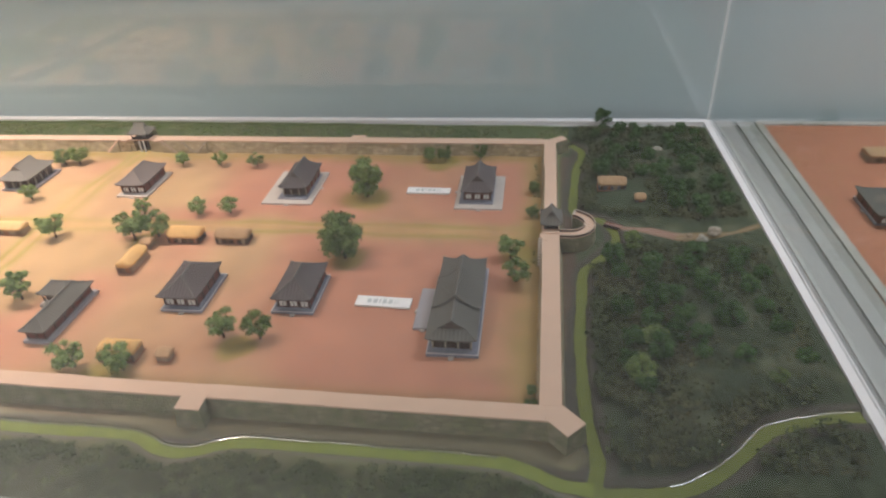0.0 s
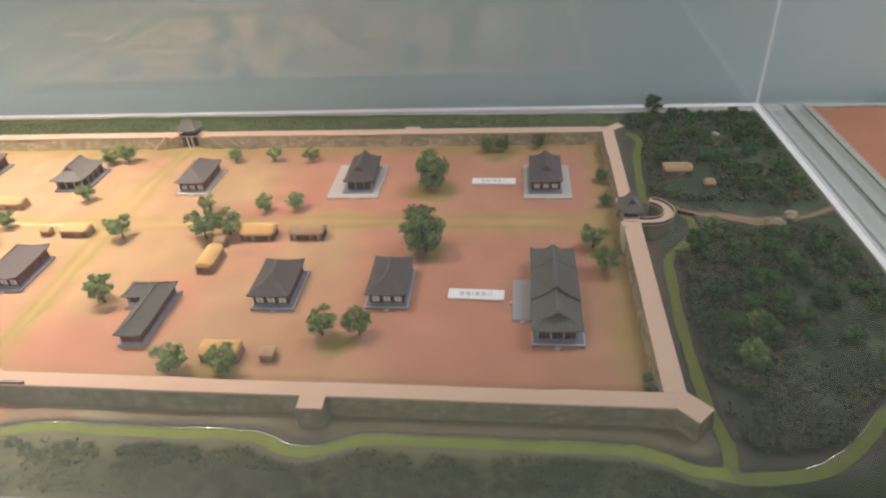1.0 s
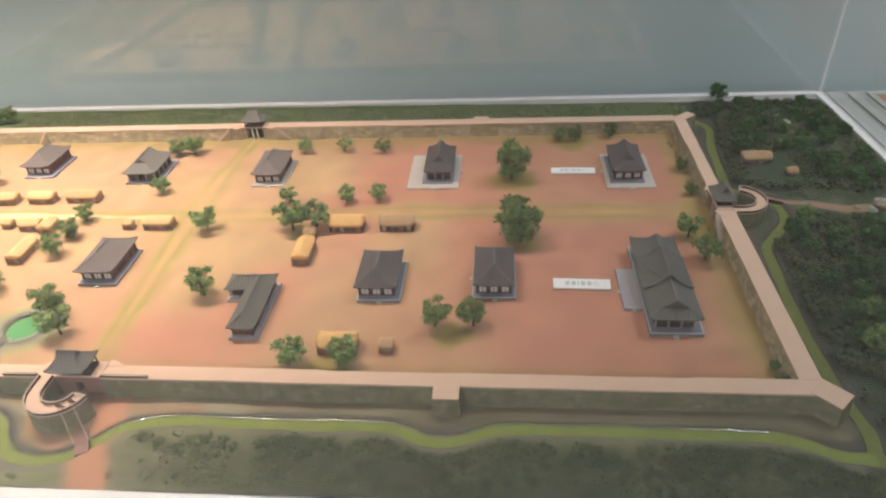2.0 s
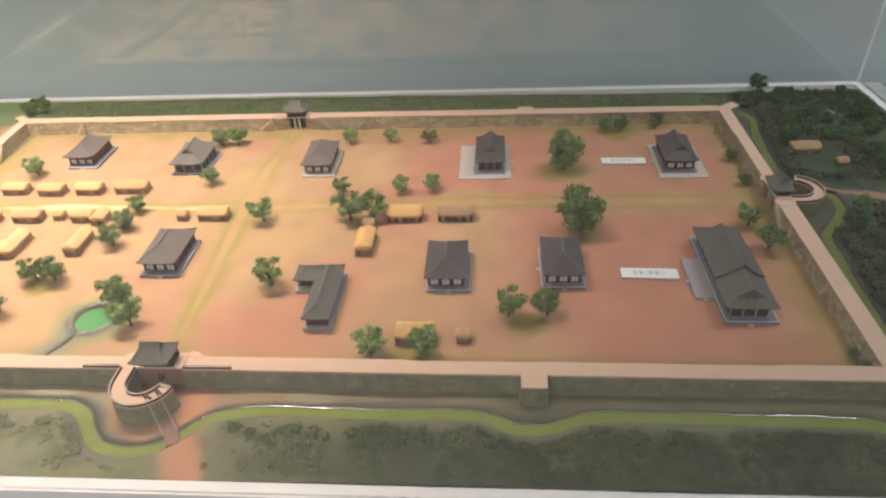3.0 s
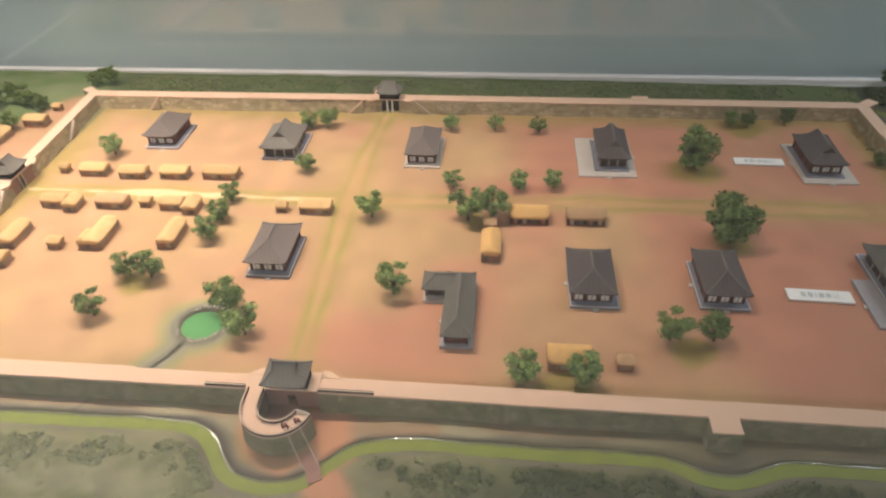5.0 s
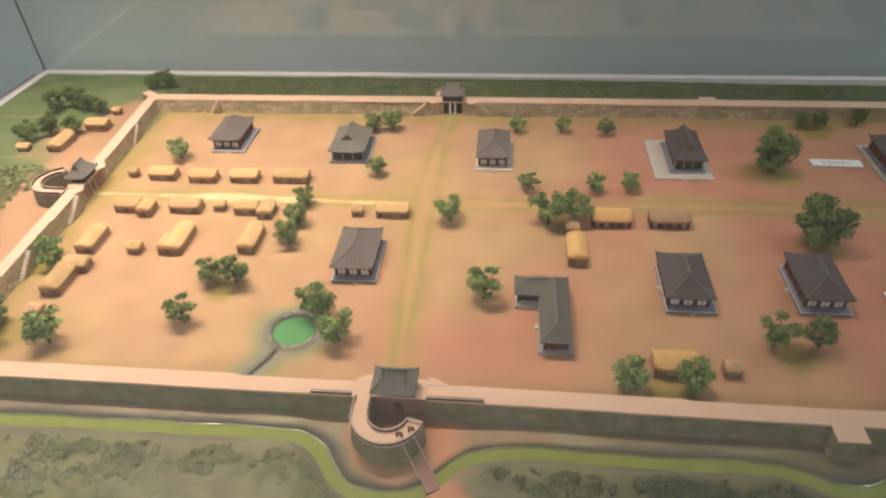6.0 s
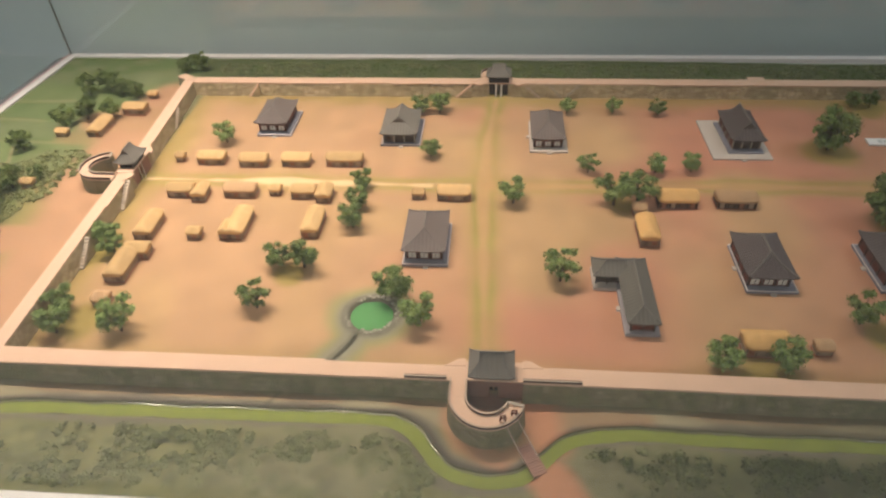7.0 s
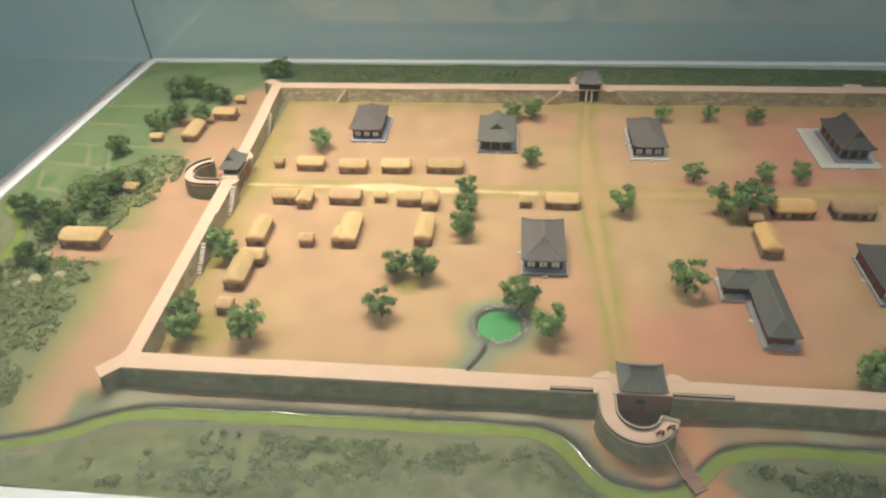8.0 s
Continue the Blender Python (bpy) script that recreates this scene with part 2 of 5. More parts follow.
M_PLANK = mat("pink_brown_planks", (0.30, 0.17, 0.13), 0.9, 0.2, 60, 400, rnd=0.15)
M_SEAM = mat("glass_seam", (0.86, 0.90, 0.90), 0.3, 0.05, 20, 200, 0.02, 0.0003)
M_RED_EARTH = mat("red_brown_model_ground", (0.46, 0.20, 0.115), 0.95, 0.12, 4, 200, 0.25, 0.001, spec=0.1)
M_GLASS = glass_mat("showcase_glass", 0.058)
M_GLASS_BACK = glass_mat("showcase_back_glass", 0.068)

# ---- mesh helpers ----


def box(bm, x0, x1, y0, y1, z0, z1, bevel=0.0):
    vs = [bm.verts.new((x, y, z)) for z in (z0, z1) for y in (y0, y1) for x in (x0, x1)]
    fs = [bm.faces.new([vs[i] for i in q]) for q in ((0, 2, 3, 1), (4, 5, 7, 6), (0, 1, 5, 4), (2, 6, 7, 3), (0, 4, 6, 2), (1, 3, 7, 5))]
    if bevel:
        edges = {e for f in fs for e in f.edges}
        bmesh.ops.bevel(bm, geom=list(edges), offset=bevel, segments=1, affect="EDGES")
    return bm


def slab(x0, x1, y0, y1, z0, z1, bevel=0.0):
    return box(bmesh.new(), x0, x1, y0, y1, z0, z1, bevel)


def tube(bm, a, b, r0, r1, seg=7):
    """A tapered round bar from a to b."""
    a, b = Vector(a), Vector(b)
    q = (b - a).to_track_quat("Z", "Y")
    rings = []
    for p, r in ((a, r0), (b, r1)):
        rings.append([bm.verts.new(p + q @ Vector((r * math.cos(k * math.tau / seg), r * math.sin(k * math.tau / seg), 0))) for k in range(seg)])
    for k in range(seg):
        bm.faces.new((rings[0][k], rings[0][(k + 1) % seg], rings[1][(k + 1) % seg], rings[1][k]))
    bm.faces.new(rings[1])
    bm.faces.new(list(reversed(rings[0])))
    return bm


def sweep(bm, pts, r, seg=6):
    """One round bar through several points."""
    rings = []
    for i, p in enumerate(pts):
        way = Vector(pts[min(i + 1, len(pts) - 1)]) - Vector(pts[max(i - 1, 0)])
        q = way.to_track_quat("Z", "Y")
        rings.append([bm.verts.new(Vector(p) + q @ Vector((r * math.cos(k * math.tau / seg), r * math.sin(k * math.tau / seg), 0))) for k in range(seg)])
    for a, b in zip(rings, rings[1:]):
        for k in range(seg):
            bm.faces.new((a[k], a[(k + 1) % seg], b[(k + 1) % seg], b[k]))
    bm.faces.new(rings[-1])
    bm.faces.new(list(reversed(rings[0])))
    return bm


def prism(bm, low, high, z0, z1):
    """A solid between an outline at z0 and one at z1 with as many corners."""
    a = [bm.verts.new((x, y, z0)) for x, y in low]
    b = [bm.verts.new((x, y, z1)) for x, y in high]
    k = len(a)
    for i in range(k):
        bm.faces.new((a[i], a[(i + 1) % k], b[(i + 1) % k], b[i]))
    bm.faces.new(b)
    bm.faces.new(list(reversed(a)))
    bmesh.ops.recalc_face_normals(bm, faces=bm.faces)
    return bm


def part(name, bm, material, parent=None, label="", smooth=False):
    me = bpy.data.meshes.new(name)
    bm.to_mesh(me)
    bm.free()
    me.materials.append(material)
    if smooth:
        me.polygons.foreach_set("use_smooth", [True] * len(me.polygons))
    ob = new(name, me)
    ob.parent = parent
    if label:
        tagged(ob, label)
    return ob


def share(ob, name, parent, m):
    """Another piece on the same mesh."""
    o = new(name, ob.data)
    o.parent, o.matrix_basis = parent, m
    return o


def thing(name, x, y, z, label, category, group="", kind="", turn=0):
    ob = new(name)
    ob.empty_display_size = 0.02
    ob.matrix_basis = pose(x, y, z, 0, 0, turn)
    return tagged(ob, label, category, group, kind)


def smooth_line(points, step=0.012):
    """Catmull-Rom line through a few points, evenly stepped."""
    p = [Vector((*q, 0)) for q in points]
    p = [2 * p[0] - p[1]] + p + [2 * p[-1] - p[-2]]
    out = []
    for i in range(1, len(p) - 2):
        a, b, c, d = p[i - 1:i + 3]
        n = max(2, int((c - b).length / step))
        for k in range(n):
            t = k / n
            out.append(0.5 * (2 * b + (c - a) * t + (2 * a - 5 * b + 4 * c - d) * t * t + (3 * b - a - 3 * c + d) * t ** 3))
    out.append(p[-2])
    return [(v.x, v.y) for v in out]


def line_distance(X, Y, pts):
    """How far each grid point lies from a broken line."""
    best = np.full(X.shape, 9.0)
    for (x0, y0), (x1, y1) in zip(pts, pts[1:]):
        dx, dy = x1 - x0, y1 - y0
        t = np.clip(((X - x0) * dx + (Y - y0) * dy) / (dx * dx + dy * dy + 1e-12), 0, 1)
        best = np.minimum(best, np.hypot(X - x0 - t * dx, Y - y0 - t * dy))
    return best


def soft_noise(X, Y, size, seed):
    """Smooth value noise in 0..1 on a grid."""
    r = np.random.RandomState(seed)
    g = r.rand(64, 64)
    u, v = X / size + 31.7, Y / size + 17.3
    i, j = np.floor(u).astype(int), np.floor(v).astype(int)
    fu, fv = u - i, v - j
    fu, fv = fu * fu * (3 - 2 * fu), fv * fv * (3 - 2 * fv)
    i0, j0, i1, j1 = i % 64, j % 64, (i + 1) % 64, (j + 1) % 64
    return (g[i0, j0] * (1 - fu) + g[i1, j0] * fu) * (1 - fv) + (g[i0, j1] * (1 - fu) + g[i1, j1] * fu) * fv


def step_up(v, a, b):
    t = np.clip((v - a) / (b - a), 0, 1)
    return t * t * (3 - 2 * t)


# ---- plan of the model ----
X0, X1, Y0, Y1 = -3.45, 0.918, 0.918, 2.974


def west_x(y):
    return -3.437 - 0.040 * (2.974 - y)


def east_x(y):
    return 0.881 + 0.018 * (2.974 - y)


WALL_H = 0.055
MOAT = smooth_line([(-3.46, 0.93), (-3.1, 0.965), (-2.90, 1.012), (-2.78, 1.05), (-2.675, 1.103), (-2.57, 1.12), (-2.31, 1.124), (-2.06, 1.126), (-1.80, 1.128), (-1.74, 1.120), (-1.70, 1.095),
                    (-1.67, 1.055), (-1.637, 1.02), (-1.595, 1.0), (-1.538, 0.993), (-1.483, 1.005), (-1.44, 1.04), (-1.398, 1.082), (-1.345, 1.105), (-1.23, 1.119), (-1.12, 1.114), (-0.95, 1.114), (-0.77, 1.114),
                    (-0.715, 1.102), (-0.668, 1.08), (-0.62, 1.074), (-0.575, 1.084), (-0.53, 1.103), (-0.48, 1.114), (-0.34, 1.116), (-0.03, 1.113), (0.08, 1.111), (0.125, 1.107), (0.18, 1.088), (0.228, 1.066), (0.30, 1.057)])
MOAT_EAST = smooth_line([(0.30, 1.057), (0.312, 1.12), (0.310, 1.157), (0.298, 1.236), (0.293, 1.323), (0.293, 1.527), (0.305, 1.70), (0.317, 1.83), (0.357, 1.885), (0.415, 1.965), (0.428, 2.05), (0.395, 2.13), (0.335, 2.155), (0.300, 2.19), (0.303, 2.286), (0.322, 2.51), (0.351, 2.666), (0.308, 2.747)])
BRANCH = smooth_line([(0.30, 1.057), (0.34, 1.050), (0.46, 1.068), (0.535, 1.105), (0.62, 1.178), (0.685, 1.243), (0.745, 1.272), (0.84, 1.298), (0.907, 1.307)])
STREAM_WEST = smooth_line([(-3.46, 1.90), (-3.39, 1.83), (-3.315, 1.745), (-3.29, 1.66), (-3.31, 1.55), (-3.40, 1.45), (-3.46, 1.42)])
DITCH = smooth_line([(-1.868, 1.385), (-1.885, 1.335), (-1.915, 1.285), (-1.935, 1.25)])
POND = (-1.845, 1.433)


def build_ground():
    """One sheet of model earth: painted zones, carved moats, low bumps."""
    cell = 0.006
    nx, ny = int((X1 - X0) / cell) + 1, int((Y1 - Y0) / cell) + 1
    X, Y = np.meshgrid(np.linspace(X0, X1, nx), np.linspace(Y0, Y1, ny))
    X = west_x(Y) + (X - X0) / (X1 - X0) * (east_x(Y) - west_x(Y))
    # the sheet was cut a little askew at its back edge
    Y = np.where(Y > 2.7, 2.7 + (Y - 2.7) * (1 - 0.15 * step_up(X, -2.2, 0.6)), Y)
    n1, n2, n3 = soft_noise(X, Y, 0.21, 3), soft_noise(X, Y, 0.06, 5), soft_noise(X, Y, 0.5, 8)
    wob = (n2 - 0.5) * 0.03 + (n1 - 0.5) * 0.05

    def blend(col, rgb, w):
        w = np.clip(w, 0, 1)[..., None]
        return col * (1 - w) + np.array(rgb) * w

    def near(pts, r, s):
        return 1 - step_up(line_distance(X, Y, pts) + wob * 0.5, r, r + s)

    earth, pink, tan, straw = (0.455, 0.285, 0.160), (0.475, 0.226, 0.146), (0.455, 0.303, 0.152), (0.36, 0.28, 0.085)
    col = np.zeros(X.shape + (3,)) + np.array((0.200, 0.200, 0.092))
    # outer land: olive scrub in front, green fields in the west, dark wood in the east
    col = blend(col, (0.215, 0.205, 0.125), step_up(n1, 0.35, 0.7) * 0.7)
    n4 = soft_noise(X, Y, 0.025, 11)
    col = blend(col, (0.145, 0.155, 0.072), step_up(n4 * 0.6 + n2 * 0.4, 0.45, 0.75) * 0.8)
    west = np.maximum(step_up(-X, 2.78, 2.82), step_up(-2.705 - 0.0528 * (Y - 1.239) - X, 0, 0.015) * step_up(Y, 1.14, 1.19))
    fields = west * step_up(Y, 1.75, 1.95)
    col = blend(col, (0.140, 0.195, 0.075), fields)
    col = blend(col, (0.185, 0.215, 0.105), fields * step_up(n2, 0.4, 0.7))
    for k, (ya, yb) in enumerate(((2.12, 2.245), (2.26, 2.40), (2.40, 2.55), (2.55, 2.70), (2.70, 2.82))):
        col = blend(col, ((0.165, 0.215, 0.090), (0.185, 0.220, 0.110), (0.135, 0.190, 0.078))[k % 3], fields * step_up(Y, ya, ya + 0.02) * (1 - step_up(Y, yb - 0.02, yb)) * 0.8)
    for pts in ([(-3.47, 2.548), (-3.22, 2.562)], [(-3.47, 2.256), (-3.30, 2.248), (-3.149, 2.238), (-3.0, 2.245)], [(-3.47, 2.133), (-3.35, 2.116), (-3.21, 2.089)], [(-3.361, 2.246), (-3.33, 2.18), (-3.298, 2.110)],
                [(-3.278, 2.262), (-3.25, 2.18), (-3.215, 2.095)], [(-3.433, 2.065), (-3.397, 1.969), (-3.32, 1.955), (-3.251, 1.927)], [(-3.47, 2.41), (-3.25, 2.40)]):
        col = blend(col, (0.34, 0.30, 0.17), (1 - step_up(line_distance(X, Y, pts), 0.003, 0.009)) * west * 0.7)
    track = near([(-2.76, 1.15), (-2.77, 1.45), (-2.80, 1.75), (-2.86, 2.0), (-2.85, 2.3), (-2.82, 2.6)], 0.092, 0.085)
    track = np.maximum(track, west * step_up(X, -2.84, -2.80) * step_up(Y, 1.10, 1.18) * (1 - step_up(Y, 2.55, 2.66)))
    col = blend(col, (0.175, 0.205, 0.095), (1 - step_up(np.hypot((X + 3.06) / 1.25, (Y - 2.08) / 1.2) + wob * 0.3, 0.085, 0.13)) * west)
    col = blend(col, (0.30, 0.25, 0.10), near([(-2.80, 1.15), (-2.82, 1.7), (-2.89, 1.9)], 0.115, 0.07) * west * 0.85)
    col = blend(col, (0.30, 0.235, 0.115), near([(-3.09, 2.27), (-2.95, 2.26), (-2.92, 2.20)], 0.03, 0.05) * west * 0.9)
    col = blend(col, (0.44, 0.26, 0.155), np.maximum(track, near([(-3.12, 1.665), (-2.9, 1.71)], 0.04, 0.04)) * west)
    col = blend(col, (0.40, 0.25, 0.14), near([(-3.02, 2.40), (-2.88, 2.42)], 0.06, 0.07) * west)
    back = step_up(Y, 2.66, 2.70) * (1 - west)
    col = blend(col, (0.105, 0.130, 0.055), back)
    col = blend(col, (0.20, 0.13, 0.075), back * (1 - step_up(Y, 2.69, 2.76)))
    east = step_up(X, 0.25, 0.29)
    col = blend(col, (0.060, 0.075, 0.042), east)
    col = blend(col, (0.09, 0.10, 0.058), east * step_up(n2, 0.45, 0.75))
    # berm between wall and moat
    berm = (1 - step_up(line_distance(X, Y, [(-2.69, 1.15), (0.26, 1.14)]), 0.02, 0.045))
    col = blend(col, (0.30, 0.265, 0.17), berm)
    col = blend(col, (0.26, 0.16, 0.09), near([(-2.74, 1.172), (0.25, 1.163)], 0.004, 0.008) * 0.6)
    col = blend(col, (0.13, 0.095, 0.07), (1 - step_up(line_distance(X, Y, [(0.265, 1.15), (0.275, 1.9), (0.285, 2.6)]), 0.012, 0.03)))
    for line in (MOAT, MOAT_EAST, BRANCH):
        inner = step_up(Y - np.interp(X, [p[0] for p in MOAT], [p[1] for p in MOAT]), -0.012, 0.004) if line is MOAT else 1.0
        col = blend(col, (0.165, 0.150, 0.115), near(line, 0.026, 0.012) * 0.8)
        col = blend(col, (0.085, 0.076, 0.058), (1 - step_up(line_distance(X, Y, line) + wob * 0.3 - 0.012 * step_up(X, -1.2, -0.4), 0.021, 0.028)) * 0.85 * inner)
    clear = np.clip(1.0 - near([(0.36, 2.15), (0.45, 2.082), (0.64, 2.042), (0.90, 2.125)], 0.02, 0.03) - near(BRANCH, 0.03, 0.03) - near(MOAT_EAST, 0.03, 0.03), 0, 1) * (1 - (1 - step_up(np.maximum(np.abs(X - 0.47) / 1.1, np.abs(Y - 2.31)), 0.10, 0.13)))
    # earth of the south and east gates and their roads
    gate = near([(-1.45, 1.17), (-1.42, 1.08)], 0.02, 0.05)
    gate = np.maximum(gate, near([(-1.425, 1.01), (-1.385, 0.93)], 0.034, 0.03))
    gate = np.maximum(gate, near([(-1.63, 1.15), (-1.60, 1.07), (-1.52, 1.04), (-1.46, 1.08)], 0.002, 0.024) * 0.7)
    col = blend(col, (0.30, 0.19, 0.11), near([(-1.44, 1.15), (-1.22, 1.15)], 0.012, 0.03) * 0.7)
    col = blend(col, (0.44, 0.22, 0.125), gate)
    col = blend(col, (0.30, 0.165, 0.11), 1 - step_up(np.hypot(X + 1.552, Y - 1.16), 0.042, 0.052))
    col = blend(col, (0.30, 0.185, 0.135), near([(0.36, 2.15), (0.40, 2.12), (0.45, 2.082), (0.54, 2.074), (0.64, 2.042)], 0.008, 0.01))
    col = blend(col, (0.25, 0.18, 0.10), near([(0.64, 2.04), (0.716, 2.05), (0.80, 2.067), (0.90, 2.125)], 0.008, 0.012))
    col = blend(col, (0.075, 0.068, 0.050), near([(-2.040, 1.145), (-2.028, 1.158), (-2.012, 1.180)], 0.001, 0.005))
    lumps = step_up(soft_noise(X, Y, 0.021, 61) * 0.5 + soft_noise(X, Y, 0.055, 62) * 0.5, 0.47, 0.66)
    wild = np.maximum(1 - step_up(Y - np.interp(X, [p[0] for p in MOAT], [p[1] for p in MOAT]), -0.06, -0.035), step_up(X, 0.33, 0.37) * clear)
    wild = np.maximum(wild, step_up(-X, 2.98, 3.04) * (1 - step_up(Y, 1.60, 1.66))) * (1 - gate)
    lumps = lumps * wild * step_up(east_x(Y) - X, 0.012, 0.06) * step_up(X - west_x(Y), 0.012, 0.05) * step_up(Y - Y0, 0.006, 0.03)
    # Berm darkened eastwards in paint, as the lamplight weakens
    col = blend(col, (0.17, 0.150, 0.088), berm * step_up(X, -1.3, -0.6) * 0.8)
    # Land before the moat painted darker eastwards for the lamps' fall-off
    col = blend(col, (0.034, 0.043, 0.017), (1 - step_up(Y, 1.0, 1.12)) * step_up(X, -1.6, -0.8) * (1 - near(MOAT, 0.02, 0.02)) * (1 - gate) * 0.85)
    col = col * (1 - 0.16 * lumps[..., None])
    # the town floor
    town = step_up(X, -2.72, -2.70) * (1 - step_up(X, 0.20, 0.22)) * step_up(Y, 1.2, 1.22) * (1 - step_up(Y, 2.63, 2.65))
    floor = np.zeros_like(col) + np.array(earth)
    floor = blend(floor, pink, step_up(0.45 * n3 + 0.22 + (n1 - 0.5) * 0.4 + 0.34 * (X + 1.2), 0.35, 0.75))
    floor = blend(floor, tan, step_up(1 - n1, 0.45, 0.8) * 0.7 * (1 - 0.65 * step_up(X, -1.3, -0.7)))
    floor = blend(floor, straw, (1 - step_up(Y, 1.24, 1.34 + 0.0 * Y)) * 0.35)
    edge = np.minimum(np.minimum(X + 2.70, 0.19 - X), 2.625 - Y) + wob
    floor = blend(floor, (0.33, 0.255, 0.085), (1 - step_up(edge, 0.02, 0.13)) * 0.75)
    for pts, off, amount in (([(-1.548, 2.60), (-1.575, 2.3), (-1.58, 1.9), (-1.56, 1.28)], 0.021, 0.95), ([(-2.68, 2.022), (-1.55, 2.012), (-0.7, 2.035), (0.15, 2.03)], 0.026, 0.75)):
        d = line_distance(X, Y, pts) + wob * 0.25
        band = np.exp(-((d - off) / 0.012) ** 2)
        floor = blend(floor, (0.255, 0.26, 0.062), band * amount * (0.35 + 0.65 * step_up(soft_noise(X, Y, 0.13, 9), 0.25, 0.6)))
        floor = blend(floor, (0.40, 0.285, 0.11), (1 - step_up(d, 0.03, 0.075)) * 0.45)
    floor = blend(floor, (0.47, 0.30, 0.145), near([(-1.548, 2.60), (-1.575, 2.3), (-1.58, 1.9), (-1.56, 1.28)], 0.005, 0.012) * 0.8)
    floor = blend(floor, (0.68, 0.50, 0.28), near([(-2.68, 2.022), (-2.3, 2.02), (-1.75, 2.01)], 0.008, 0.012))
    floor = blend(floor, (0.50, 0.31, 0.14), near([(-1.55, 2.01), (-0.7, 2.04), (0.0, 2.03)], 0.006, 0.02) * 0.6)
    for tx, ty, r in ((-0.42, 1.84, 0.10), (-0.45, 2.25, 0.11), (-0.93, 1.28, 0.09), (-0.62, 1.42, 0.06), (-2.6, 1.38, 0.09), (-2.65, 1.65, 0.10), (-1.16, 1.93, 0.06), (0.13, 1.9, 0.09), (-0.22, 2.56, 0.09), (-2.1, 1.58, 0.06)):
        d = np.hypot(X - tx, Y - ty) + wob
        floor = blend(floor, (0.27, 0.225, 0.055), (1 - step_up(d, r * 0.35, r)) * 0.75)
    pd = np.hypot((X - POND[0]) / 1.0, (Y - POND[1]) / 0.95)
    pond = np.minimum(pd, 0.055 + line_distance(X, Y, DITCH) * 1.2)
    floor = blend(floor, (0.30, 0.28, 0.13), 1 - step_up(pond + wob * 0.5, 0.092, 0.135))
    floor = blend(floor, (0.25, 0.24, 0.175), 1 - step_up(pond + wob * 0.4, 0.078, 0.105))
    floor = blend(floor, (0.165, 0.156, 0.115), 1 - step_up(np.minimum(pd, 0.062 + 1.8 * line_distance(X, Y, DITCH)) + wob * 0.15, 0.066, 0.086))
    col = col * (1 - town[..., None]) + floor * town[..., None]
    col *= (0.93 + 0.14 * n2)[..., None]
    # relief
    Z = (n2 - 0.5) * 0.0015 * town + (1 - town) * ((n1 - 0.5) * 0.006 + (n2 - 0.5) * 0.004)
    wood = step_up(X, 0.40, 0.55) * (1 - near([(0.36, 2.15), (0.64, 2.042), (0.9, 2.12)], 0.03, 0.05)) * (1 - near(BRANCH, 0.03, 0.06))
    Z += wood * (0.008 + 0.018 * n1) * step_up(east_x(Y) - X, 0.012, 0.08) * (1 - step_up(Y, 2.84, 2.92))
    Z += (1 - step_up(Y, 0.98, 1.05)) * (0.002 + 0.006 * n1 + 0.005 * soft_noise(X, Y, 0.025, 11)) * (1 - near([(-1.44, 1.02), (-1.40, 0.93)], 0.03, 0.05))
    Z += lumps * (0.004 + 0.006 * step_up(X, 0.3, 0.4)) * (0.7 + 0.6 * n4)
    for line, depth in ((MOAT, 0.016), (MOAT_EAST, 0.016), (BRANCH, 0.016), (STREAM_WEST, 0.012), (DITCH, 0.006)):
        d = line_distance(X, Y, line)
        w = 0.010 if line is DITCH else 0.021
        cut = 1 - step_up(d, w * 0.45, w)
        Z = Z * (1 - cut) - depth * cut
    cut = 1 - step_up(pd, 0.046, 0.060)
    Z = Z * (1 - cut) - 0.012 * cut
    rim = np.exp(-((pd - 0.066) / 0.009) ** 2)
    Z += 0.005 * rim * (0.6 + 0.8 * n2)
    me = bpy.data.meshes.new("ground")
    idx = np.arange(nx * ny).reshape(ny, nx)
    quads = np.stack([idx[:-1, :-1], idx[:-1, 1:], idx[1:, 1:], idx[1:, :-1]], -1).reshape(-1, 4)
    me.vertices.add(nx * ny)
    me.vertices.foreach_set("co", np.stack([X, Y, Z], -1).astype(np.float32).ravel())
    me.loops.add(quads.size)
    me.loops.foreach_set("vertex_index", quads.ravel().astype(np.int32))
    me.polygons.add(len(quads))
    me.polygons.foreach_set("loop_start", np.arange(0, quads.size, 4, dtype=np.int32))
    me.polygons.foreach_set("use_smooth", np.ones(len(quads), dtype=bool))
    me.update(calc_edges=True)
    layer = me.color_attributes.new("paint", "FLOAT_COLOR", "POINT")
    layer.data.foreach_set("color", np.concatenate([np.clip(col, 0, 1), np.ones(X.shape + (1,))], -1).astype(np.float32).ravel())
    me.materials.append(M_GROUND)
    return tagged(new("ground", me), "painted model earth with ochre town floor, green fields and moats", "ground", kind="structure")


build_ground()


